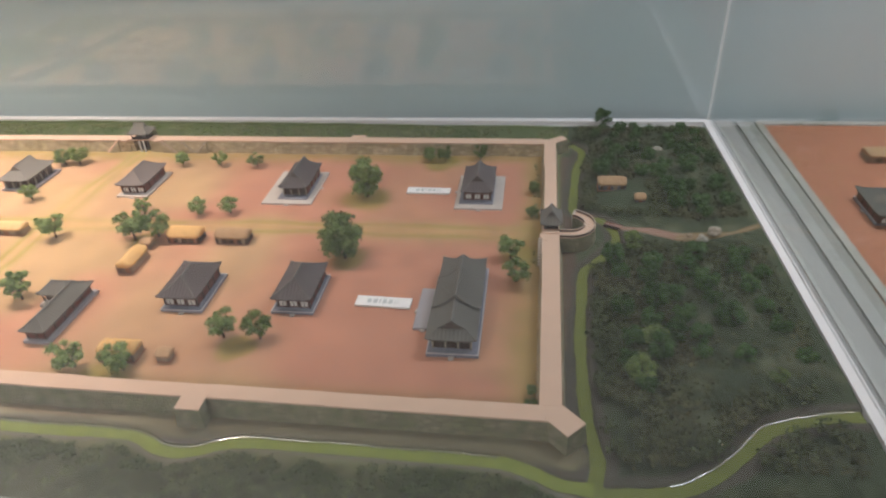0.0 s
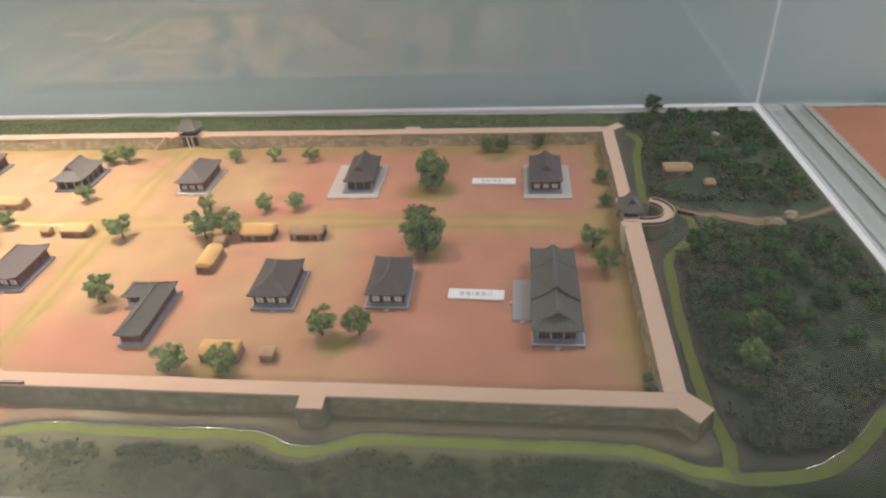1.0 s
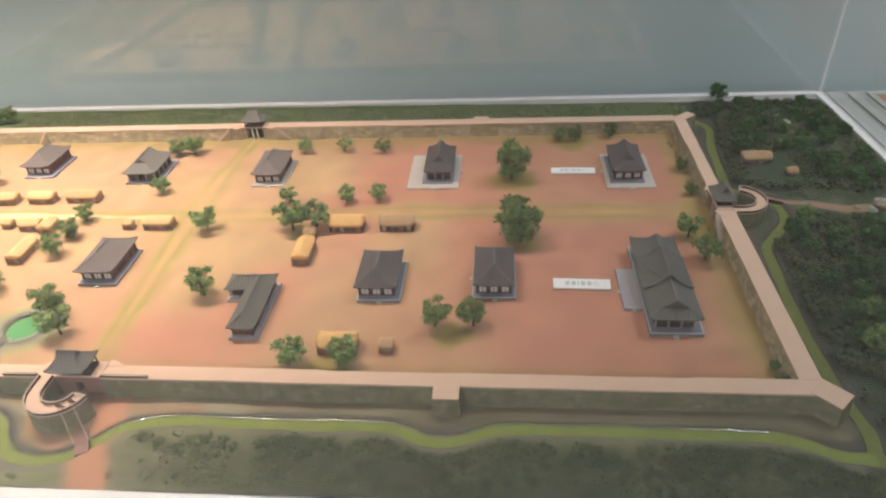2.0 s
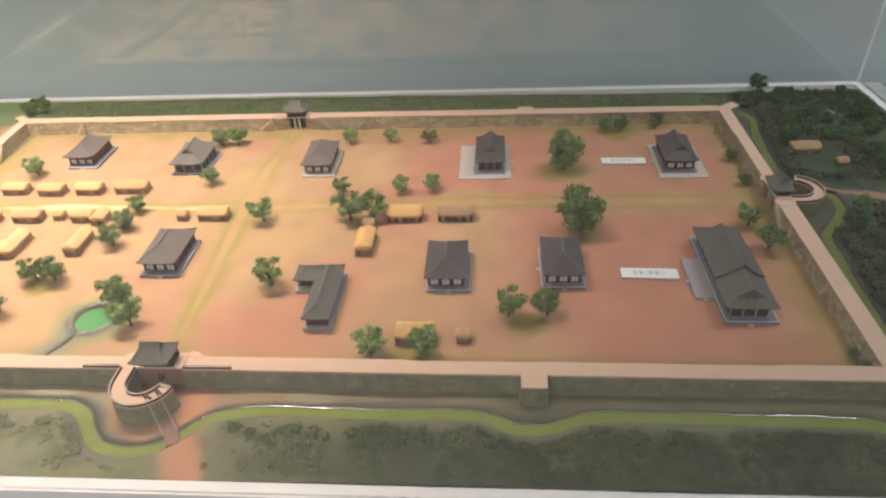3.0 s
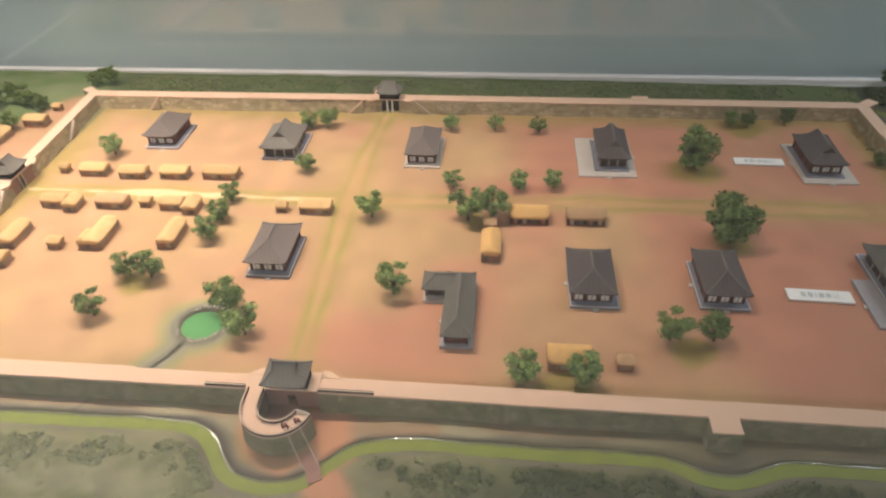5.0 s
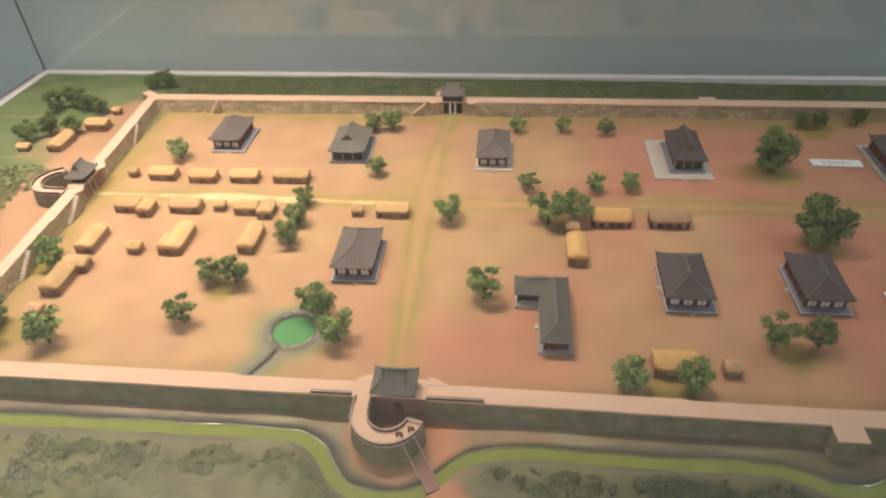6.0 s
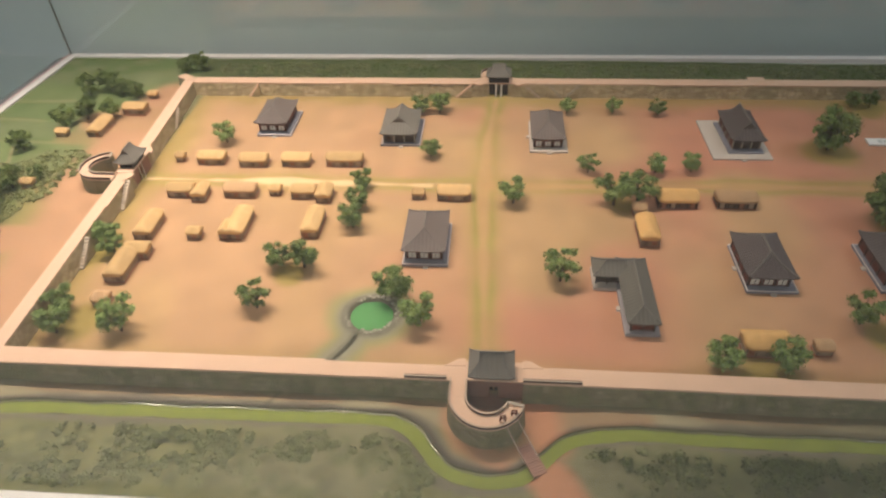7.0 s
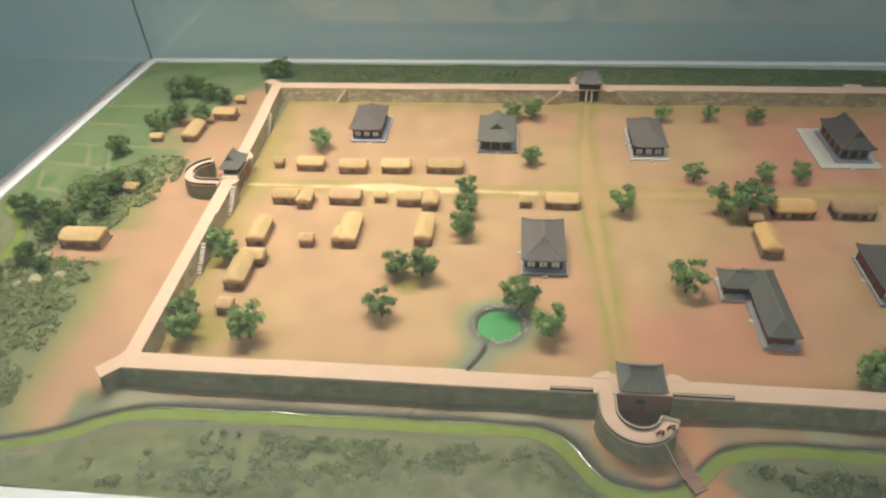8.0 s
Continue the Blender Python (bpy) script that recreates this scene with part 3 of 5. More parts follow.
def strip(name, line, edges, z, material, label, ripple=0.0003):
    """A sheet along a line; edges: pairs of side offset (share of the half width) and rise."""
    bm = bmesh.new()
    rows = []
    for i, (x, y) in enumerate(line):
        a, b = line[max(i - 1, 0)], line[min(i + 1, len(line) - 1)]
        dx, dy = b[0] - a[0], b[1] - a[1]
        k = math.hypot(dx, dy) or 1
        w = 1 + 0.10 * math.sin(i * 0.37) + 0.06 * math.sin(i * 1.13 + 1)
        rows.append([bm.verts.new((x - dy / k * w * s, y + dx / k * w * s, z + up + ripple * (math.sin(i * 0.9 + s * 200) + 0.7 * math.sin(i * 2.3 + s * 90)))) for s, up in edges])
    for r, q in zip(rows, rows[1:]):
        for k in range(len(edges) - 1):
            bm.faces.new((r[k], r[k + 1], q[k + 1], q[k]))
    bmesh.ops.recalc_face_normals(bm, faces=bm.faces)
    return tagged(part(name, bm, material, None, "", True), label, "water", kind="structure")


def ribbon(name, line, half, z, material, label, wet=None):
    strip(name, line, [(-half * 1.2, 0.0), (-half * 0.5, 0), (0, 0), (half * 0.5, 0), (half * 1.2, 0.0)], z, material, label)
    if wet:
        strip("trim_wet_bank", [p for p in line if wet[0] < p[0] < wet[1]], [(half * 0.84, -0.0012), (half * 0.87, 0.0), (half * 0.95, 0.00010), (half * 1.03, 0.00024), (half * 1.11, 0.00042), (half * 1.17, 0.0014), (half * 1.20, 0.0040)], z + 0.0014, M_WET, "shiny wet edge of the resin water", 0.00025)


ribbon("water_moat_south", MOAT, 0.0145, -0.0055, M_WATER, "yellow-green resin water in the moat before the south wall", (-3.4, 0.10))
ribbon("water_moat_east", MOAT_EAST, 0.0125, -0.0059, M_WATER_DIM, "olive-green resin water beside the east wall, colour dimmed for weak lamplight")
ribbon("water_branch", BRANCH, 0.0140, -0.0063, M_WATER_DIM, "olive-green resin stream leaving the moat for the table edge, colour dimmed for weak lamplight", (0.45, 0.90))
ribbon("water_stream_west", STREAM_WEST, 0.022, -0.005, M_WATER, "pale green resin stream among western fields")
bm = bmesh.new()
ring = [bm.verts.new((POND[0] + 0.056 * math.cos(a) * (1 + 0.04 * math.sin(3 * a)), POND[1] + 0.052 * math.sin(a) * (1 + 0.05 * math.sin(2 * a + 1)), -0.004)) for a in [k * math.tau / 48 for k in range(48)]]
bm.faces.new(ring)
tagged(part("water_pond", bm, M_POND), "bright green resin water in a round stone-edged pond", "pond", kind="structure")
ribbon("water_ditch", DITCH, 0.0042, -0.0040, M_DITCH, "dark wet ditch draining the pond")

# ---- showcase: frame, glass, plinth, room ----
FT = 0.006


def bar(name, low, x0, x1, y0, y1, z0, z1, material, label, category):
    """A straight bar or sheet of the showcase; x0 and x1 are offsets from its slanting west (low) or east side, or plan pairs."""
    if low is None:
        quad = [(west_x(y0) + x0, y0), (east_x(y0) + x1, y0), (east_x(y1) + x1, y1), (west_x(y1) + x0, y1)]
    else:
        quad = [(low(y0) + x0, y0), (low(y0) + x1, y0), (low(y1) + x1, y1), (low(y1) + x0, y1)]
    return tagged(part(name, prism(bmesh.new(), quad, quad, z0, z1), material), label, category, kind="structure")


FRAME = "white painted frame bar round the model table"
bar("frame_back", None, -0.036, 0.036, Y1 + 0.002, Y1 + 0.036, -0.06, FT, M_FRAME, FRAME, "frame")
bar("frame_front", None, -0.036, 0.036, Y0 - 0.036, Y0 - 0.002, -0.06, FT, M_FRAME, FRAME, "frame")
bar("frame_west", west_x, -0.036, -0.002, Y0 - 0.002, Y1 + 0.002, -0.06, FT, M_FRAME, FRAME, "frame")
bar("frame_east", east_x, 0.002, 0.036, Y0 - 0.002, Y1 + 0.002, -0.06, FT, M_FRAME, FRAME, "frame")
bar("ledge", west_x, -0.100, -0.0455, Y0 - 0.036, Y1 + 0.030, -0.06, -0.012, M_LEDGE, "grey outer ledge under the glass of the showcase", "ledge")
bar("trim_frame_edge", west_x, -0.045, -0.0365, Y0 - 0.036, Y1 + 0.036, -0.06, 0.0055, M_PINK, "thin pinkish outer edge of the table frame", "trim")
bar("trim_frame_edge", None, -0.036, 0.036, Y1 + 0.0365, Y1 + 0.040, -0.06, 0.002, M_PINK, "thin pinkish outer edge of the table frame", "trim")
bar("table_board", None, 0.0, 0.0, Y0, Y1, -0.05, -0.022, M_GREY, "grey board that carries the model", "board")
bar("trim_table_lip", None, 0.0, 0.0, Y1 - 0.05, Y1, -0.021, -0.010, M_GREY, "grey strip between model and frame", "trim")
bar("plinth", None, -0.03, 0.03, Y0 - 0.03, Y1 + 0.03, -0.80, -0.062, M_WALL, "grey plinth under the model table", "plinth")


def pane(name, low, x0, x1, y0, y1, material=M_GLASS):
    ob = bar(name, low, x0, x1, y0, y1, FT, 1.15, material, "clear glass side of the showcase", "glass")
    ob.visible_shadow = False
    return ob


pane("glass_back", None, -0.03, 0.03, Y1 + 0.026, Y1 + 0.032, M_GLASS_BACK)
pane("glass_front", None, -0.03, 0.03, Y0 - 0.032, Y0 - 0.026)
pane("glass_west", west_x, -0.032, -0.026, Y0 - 0.02, Y1 + 0.02)
pane("glass_east", east_x, 0.026, 0.032, Y0 - 0.02, Y1 + 0.02)
bar("trim_glass_seam", west_x, -0.032, -0.0265, Y1 + 0.020, Y1 + 0.0255, FT, 1.15, M_GREY_DARK, "dark seam where two glass sides meet", "trim")
# Pale colour stands in for light refracted at the glass corner
bar("trim_glass_seam", east_x, 0.019, 0.030, Y1 + 0.020, Y1 + 0.0255, FT, 1.15, M_SEAM, "seam where two glass sides meet, painted pale for refracted light", "trim")

# gap and neighbouring table on the east side
for x0, x1, top, m in ((0.0365, 0.054, -0.006, M_GREY_DARK), (0.0545, 0.120, 0.001, M_GREY), (0.1205, 0.143, -0.008, M_GREY_DARK), (0.1435, 0.180, -0.001, M_GREY), (0.1805, 0.213, -0.0015, M_GREY_MID)):
    bar("trim_gap_channel", east_x, x0, x1, 0.6, 3.0, -0.05, top, m, "grey metal channel between two showcases", "trim")
bar("frame_neighbour", east_x, 0.2135, 0.240, 0.6, 2.955, -0.06, FT, M_BEIGE, "beige frame bar of the neighbouring table", "frame")
tagged(part("frame_neighbour", slab(1.095, 3.2, 2.957, 2.99, -0.06, FT, 0.002), M_BEIGE), "beige frame bar of the neighbouring table", "frame", kind="structure")
tagged(part("ground_neighbour", slab(1.115, 3.2, 0.6, 2.955, -0.06, 0.0), M_RED_EARTH), "plain red-brown earth of the neighbouring model", "ground", kind="structure")
tagged(part("plinth_neighbour", slab(0.960, 3.2, 0.62, 2.98, -0.80, -0.062), M_WALL), "grey plinth under the neighbouring table", "plinth", kind="structure")

tagged(part("wall_north", slab(-7.0, 4.2, 3.075, 3.20, -0.8, 2.6), M_WALL), "plain teal-grey wall behind the showcase", "wall", kind="structure")
tagged(part("wall_south", slab(-7.0, 4.2, -3.15, -3.0, -0.8, 2.6), M_ROOMWALL), "plain pale wall of the exhibition room", "wall", kind="structure")
tagged(part("wall_west", slab(-7.15, -7.0, -3.15, 3.20, -0.8, 2.6), M_WALL), "plain teal-grey wall of the exhibition room", "wall", kind="structure")
tagged(part("wall_east", slab(4.2, 4.35, -3.15, 3.20, -0.8, 2.6), M_WALL), "plain teal-grey wall of the exhibition room", "wall", kind="structure")
# Unseen pale floor added so that the front glass reflects a veil
tagged(part("floor_visitors", slab(-7.0, 4.2, -3.0, 0.7, -0.9, -0.8), M_PALEFLOOR), "unseen pale grey floor, added to veil the front glass", "floor", kind="structure")
tagged(part("floor", slab(-7.0, 4.2, 0.7, 3.075, -0.9, -0.8), M_FLOOR), "dark blue-grey carpet of the exhibition room", "floor", kind="structure")
tagged(part("ceiling", slab(-7.0, 4.2, -3.0, 3.075, 2.6, 2.7), M_ROOMWALL), "pale plain ceiling of the exhibition room", "ceiling", kind="structure")

# ---- town walls ----


def wall_section(name, ax, ay, bx, by, width, out, inn, seed, label, out_mat, in_side=1):
    """A rubble wall from a to b (middle of its top), outer side to the right of the way; the sand walkway on it is laid in lengths."""
    rnd = random.Random(seed)
    a, b = Vector((ax, ay)), Vector((bx, by))
    u = (b - a).normalized()
    side = Vector((u.y, -u.x))
    t = thing(name, ax, ay, 0, label, "wall", kind="structure")
    h = width / 2
    o = a

    def at(p, s):
        q = p + side * s - o
        return (q.x, q.y)
    bm = prism(bmesh.new(), [at(a, h + out), at(b, h + out), at(b, -h - inn), at(a, -h - inn)], [at(a, h), at(b, h), at(b, -h), at(a, -h)], -0.012, WALL_H - 0.004)
    part("stone_face", bm, out_mat, t)
    length, s = (b - a).length, 0.0
    while s < length - 0.001:
        e = min(length, s + rnd.uniform(0.12, 0.42))
        if length - e < 0.06:
            e = length
        p, q = a + u * s, a + u * e
        i, j = rnd.uniform(-0.001, 0.0045), rnd.uniform(0.0, 0.0015)
        bm = prism(bmesh.new(), [at(p, h + 0.002 + j), at(q, h + 0.002 + j), at(q, -h - i), at(p, -h - i)], [at(p, h + 0.001 + j), at(q, h + 0.001 + j), at(q, -h - i), at(p, -h - i)], WALL_H - 0.004, WALL_H)
        part("walkway", bm, M_WALK, t)
        s = e
    return t


wall_section("wall_south_west", -2.715, 1.2165, -1.60, 1.2150, 0.040, 0.012, 0.004, 1, "mossy stone town wall with pale sand walkway, west of the gate", M_STONE_OUT)
wall_section("wall_south_east", -1.476, 1.2135, 0.235, 1.2035, 0.039, 0.014, 0.004, 2, "mossy stone town wall with pale sand walkway, east of the gate", M_STONE_OUT)
wall_section("wall_east_south", 0.2115, 1.228, 0.219, 1.955, 0.047, 0.014, 0.012, 3, "ochre stone town wall beside the eastern moat", M_STONE_IN)
wall_section("wall_east_north", 0.2165, 2.066, 0.2215, 2.665, 0.040, 0.014, 0.012, 4, "ochre stone town wall running to the back corner", M_STONE_IN)
wall_section("wall_north_east", 0.20, 2.649, -1.485, 2.650, 0.044, 0.012, 0.008, 5, "ochre stone town wall along the back, east part", M_STONE_IN)
wall_section("wall_north_west", -1.595, 2.650, -2.742, 2.643, 0.044, 0.012, 0.008, 6, "ochre stone town wall along the back, west part", M_STONE_IN)
wall_section("wall_west_north", -2.764, 2.660, -2.724, 2.085, 0.038, 0.008, 0.006, 7, "ochre stone town wall on the west, back part", M_STONE_IN)
wall_section("wall_west_south", -2.720, 1.975, -2.689, 1.239, 0.036, 0.008, 0.006, 8, "ochre stone town wall on the west, front part", M_STONE_IN)


def bastion(x, y, turn, w, d, label):
    """A squared tower that juts out of the wall, pointing along its local -y."""
    t = thing("wall_bastion", x, y, 0, label, "bastion", turn=turn)
    e = 0.006
    part("stone_face", prism(bmesh.new(), [(-w / 2 - e, -d - e), (w / 2 + e, -d - e), (w / 2 + e, 0.01), (-w / 2 - e, 0.01)], [(-w / 2, -d), (w / 2, -d), (w / 2, 0.01), (-w / 2, 0.01)], -0.014, WALL_H - 0.003), M_STONE_OUT, t)
    part("walkway", slab(-w / 2 - 0.001, w / 2 + 0.001, -d - 0.001, 0.012, WALL_H - 0.003, WALL_H + 0.001, 0.001), M_WALK, t)


bastion(-0.617, 1.196, 0, 0.060, 0.048, "square stone tower with pale top on the south wall")
bastion(0.225, 1.203, 45, 0.056, 0.058, "stone corner tower set diagonally at the front corner")
bastion(-2.705, 1.212, -45, 0.038, 0.052, "small stone corner tower at the front corner")
bastion(-2.768, 2.655, -125, 0.034, 0.055, "small stone corner tower at the back corner")
bastion(0.235, 2.655, 128, 0.040, 0.055, "small stone corner tower at the back corner")
bastion(-0.576, 2.668, 180, 0.060, 0.026, "low square tower on the back wall")


def wall_stair(x, y, turn, run, width, steps, material, label):
    """Steps that climb along the wall's inner face, rising along local +x."""
    t = thing("wall_stair", x, y, 0, label, "stairs", "stairs up the town wall", turn=turn)
    first = None
    for k in range(steps):
        if first is None:
            first = part("step", slab(0, run / steps * 1.02, -width / 2, width / 2, -0.004, 0.004, 0.0005), material, t)
        o = first if k == 0 else share(first, "step", t, Matrix.Identity(4))
        o.matrix_basis = pose(run / steps * k, 0, WALL_H * (k + 1) / steps - 0.004)
    bm = prism(bmesh.new(), [(0.004, -width / 2 + 0.001), (run, -width / 2 + 0.001), (run, width / 2 - 0.001), (0.004, width / 2 - 0.001)], [(run - 0.002, -width / 2 + 0.001), (run, -width / 2 + 0.001), (run, width / 2 - 0.001), (run - 0.002, width / 2 - 0.001)], -0.004, WALL_H - 0.008)
    part("stair_core", bm, M_STONE_IN, t)


NS, WS = "narrow pale steps climbing the inner face of the back wall", "steep white steps against the inner face of the side wall"
wall_stair(-1.705, 2.616, 0, 0.062, 0.009, 9, M_WALK, NS)
wall_stair(-1.380, 2.617, 180, 0.062, 0.007, 9, M_THINCOPE, NS)
wall_stair(-1.298, 2.617, 180, 0.052, 0.006, 8, M_STEP, NS)
wall_stair(-1.288, 2.617, 0, 0.052, 0.006, 8, M_STEP, NS)
wall_stair(-2.520, 2.612, 0, 0.045, 0.010, 8, M_WALK, NS)
wall_stair(-2.690, 1.842, 90, 0.085, 0.018, 10, M_COPING, WS)
wall_stair(-2.676, 1.570, 90, 0.075, 0.013, 10, M_COPING, WS)
wall_stair(-2.718, 2.345, 90, 0.065, 0.011, 9, M_COPING, WS)
wall_stair(0.186, 1.845, 90, 0.080, 0.016, 10, M_COPING, WS)

# ---- tiled roofs and halls ----


GABLES = {"paljak": 0.60, "paljak_low": 0.44}


def roof_profile(u, v, a, length, ze, zr, kind):
    """Height of a curved tiled roof: u across the ridge (-a..a), v along it (0..length)."""
    dv = np.minimum(v, length - v)
    side = np.clip((a - np.abs(u)) / a, 0, 1)
    hip = np.clip(dv / (a * 0.95), 0, 1)
    if kind == "hip":
        s = np.minimum(side, hip)
    elif kind in GABLES:
        s = np.where(dv < a * GABLES[kind], np.minimum(side, hip), side)
    else:
        s = side
    z = ze + (zr - ze) * (0.72 * s + 0.28 * s * s)
    lift = (np.abs(u) / a) ** 4 * np.clip(1 - dv / (0.5 * length), 0, 1) ** 5 + 0.5 * np.clip(1 - dv / (0.5 * length), 0, 1) ** 6 * (s > 0.75)
    return z + 0.12 * (zr - ze) * lift, s, side, hip


def tiled_roof(parent, ex0, ex1, ey0, ey1, ze, zr, kind="hip", axis="y", material=None, name="roof"):
    """Curved roof with tile ribs, ridge and hip caps; gable boards where the hip ends in a gable."""
    material = material or M_TILE
    w, d = ex1 - ex0, ey1 - ey0
    a, length = (w / 2, d) if axis == "y" else (d / 2, w)
    us = np.linspace(-a, a, max(9, int(2 * a / 0.0026)))
    vs = np.linspace(0, length, max(9, int(length / 0.0026)))
    gable = GABLES.get(kind, 0.0)
    foot = gable / 0.95
    if gable:
        g = a * gable
        vs = np.sort(np.concatenate([vs, [g - 1e-4, g + 1e-4, length - g - 1e-4, length - g + 1e-4]]))
    U, V = np.meshgrid(us, vs)
    Z, s, side, hip = roof_profile(U, V, a, length, ze, zr, kind)
    rib = 0.0104
    Z = Z + 0.0006 * np.where(side <= hip + (kind != "hip") * (s == side) * 9, np.cos(V * math.tau / rib), np.cos(U * math.tau / rib)) * (s < 0.97)
    bm = bmesh.new()

    def place(u, v, z):
        return ((ex0 + ex1) / 2 + u, ey0 + v, z) if axis == "y" else (ex0 + v, (ey0 + ey1) / 2 + u, z)
    nv, nu = U.shape
    grid = [[bm.verts.new(place(U[i, j], V[i, j], Z[i, j])) for j in range(nu)] for i in range(nv)]
    for i in range(nv - 1):
        for j in range(nu - 1):
            bm.faces.new((grid[i][j], grid[i][j + 1], grid[i + 1][j + 1], grid[i + 1][j]))
    rim = [(0, j) for j in range(nu)] + [(i, nu - 1) for i in range(1, nv)] + [(nv - 1, j) for j in range(nu - 2, -1, -1)] + [(i, 0) for i in range(nv - 2, 0, -1)]
    low = [bm.verts.new(grid[i][j].co - Vector((0, 0, 0.0035))) for i, j in rim]
    for k in range(len(rim)):
        i, j = rim[k]
        p, q = rim[(k + 1) % len(rim)]
        bm.faces.new((grid[i][j], low[k], low[(k + 1) % len(rim)], grid[p][q]))
    bm.faces.new(low)
    bmesh.ops.recalc_face_normals(bm, faces=bm.faces)
    roof = part(name, bm, material, parent)

    def cap(nm, u0, v0, u1, v1, r, m=M_RIDGE):
        b = bmesh.new()
        pts = []
        for k in range(7):
            u, v = u0 + (u1 - u0) * k / 6, v0 + (v1 - v0) * k / 6
            z = float(roof_profile(np.array(u), np.array(v), a, length, ze, zr, kind)[0])
            pts.append(place(u, v, z + r * 0.4))
        sweep(b, pts, r)
        part(nm, b, m, roof)
    end = a * 0.95 if kind == "hip" else (a * gable + 0.0003 if gable else 0.0)
    cap("ridge_cap", 0, end, 0, length - end, 0.0020)
    for v0, sgn in ((0, 1), (length, -1)):
        for su in (-1, 1):
            if kind == "hip":
                cap("hip_cap", su * a, v0, su * a * 0.02, v0 + sgn * a * 0.93, 0.0014)
            elif gable:
                cap("hip_cap", su * a, v0, su * a * (1.01 - foot), v0 + sgn * a * (gable - 0.015), 0.0012)
                cap("gable_cap", su * a * (1.01 - foot), v0 + sgn * (a * gable + 0.001), 0, v0 + sgn * (a * gable + 0.001), 0.0012)
            else:
                cap("gable_cap", su * a, v0 + sgn * 0.001, 0, v0 + sgn * 0.001, 0.0013)
        if gable:
            b = bmesh.new()
            v = v0 + sgn * (a * gable - 0.0006)
            base = ze + (zr - ze) * (0.72 * foot + 0.28 * foot * foot + 0.02)
            half = a * (1 - foot) * 0.81
            tri = [place(-half, v, base), place(half, v, base), place(0, v, zr - (zr - ze) * 0.10)]
            tri2 = [place(-half, v + sgn * 0.001, base), place(half, v + sgn * 0.001, base), place(0, v + sgn * 0.001, zr - (zr - ze) * 0.10)]
            p, q = [b.verts.new(c) for c in tri], [b.verts.new(c) for c in tri2]
            b.faces.new(p), b.faces.new(list(reversed(q)))
            for k in range(3):
                b.faces.new((p[k], q[k], q[(k + 1) % 3], p[(k + 1) % 3]))
            bmesh.ops.recalc_face_normals(b, faces=b.faces)
            part("gable_board", b, M_GABLE, roof)
    return roof


def hall_body(t, x0, x1, y0, y1, z0, z1, front="paper", wall_mat=None, bays=3, side_bays=4):
    """Timber walls with posts, door leaves in the front bays and rails."""
    part("wall", slab(x0, x1, y0, y1, z0, z1), wall_mat or M_WOOD_RED, t)
    w = (x1 - x0) / bays
    post = None
    spots = [(x0 + w * k, y0 - 0.001) for k in range(bays + 1)] + [(x, y0 + (y1 - y0) * k / side_bays) for x in (x0 - 0.001, x1 + 0.001) for k in range(1, side_bays + 1)]
    for px, py in spots:
        if post is None:
            post = part("post", tube(bmesh.new(), (0, 0, z0), (0, 0, z1), 0.0024, 0.0022, 7), M_STEP if front == "open" else M_WOOD, t)
            post.location = (px, py, 0)
        else:
            share(post, "post", t, pose(px, py, 0))
    part("rail", slab(x0, x1, y0 - 0.0025, y0 - 0.0005, z1 - 0.006, z1 - 0.001), M_WOOD, t)
    h = z1 - z0
    if front == "paper":
        for k in range(bays):
            c = x0 + w * (k + 0.5)
            door = part("door", slab(c - w * 0.30, c + w * 0.30, y0 - 0.0022, y0 - 0.0004, z0 + 0.12 * h, z0 + 0.50 * h), M_PAPER, t, "white papered door leaves")
            part("mullion", slab(c - 0.0007, c + 0.0007, y0 - 0.0032, y0 - 0.0020, z0 + 0.12 * h, z0 + 0.50 * h), M_WOOD, door)
    elif front == "open":
        for k in range(bays):
            c = x0 + w * (k + 0.5)
            # Dark boards stand in for the shade inside an open bay
            part("door", slab(c - w * 0.36, c + w * 0.36, y0 - 0.0018, y0 - 0.0004, z0 + 0.03 * h, z0 + 0.78 * h), M_WOOD, t, "dark boards standing in for shade in open doorways")


def podium(t, x0, x1, y0, y1, h, material, steps=()):
    part("podium", slab(x0, x1, y0, y1, -0.006, h, 0.0008), material, t)
    if material is M_PODIUM:
        k = 0.0032
        for a, b, c, d in ((x0, x0 + k, y0 + k, y1 - k), (x1 - k, x1, y0 + k, y1 - k), (x0, x1, y0, y0 + k), (x0, x1, y1 - k, y1)):
            part("kerb", slab(a, b, c, d, h + 0.0001, h + 0.0016), M_KERB, t, "pale stone kerb")
    for sx, sy, w, d in steps:
        part("step", slab(sx - w / 2, sx + w / 2, sy - d / 2, sy + d / 2, -0.004, h * 0.55, 0.0006), M_PODIUM_W, t)


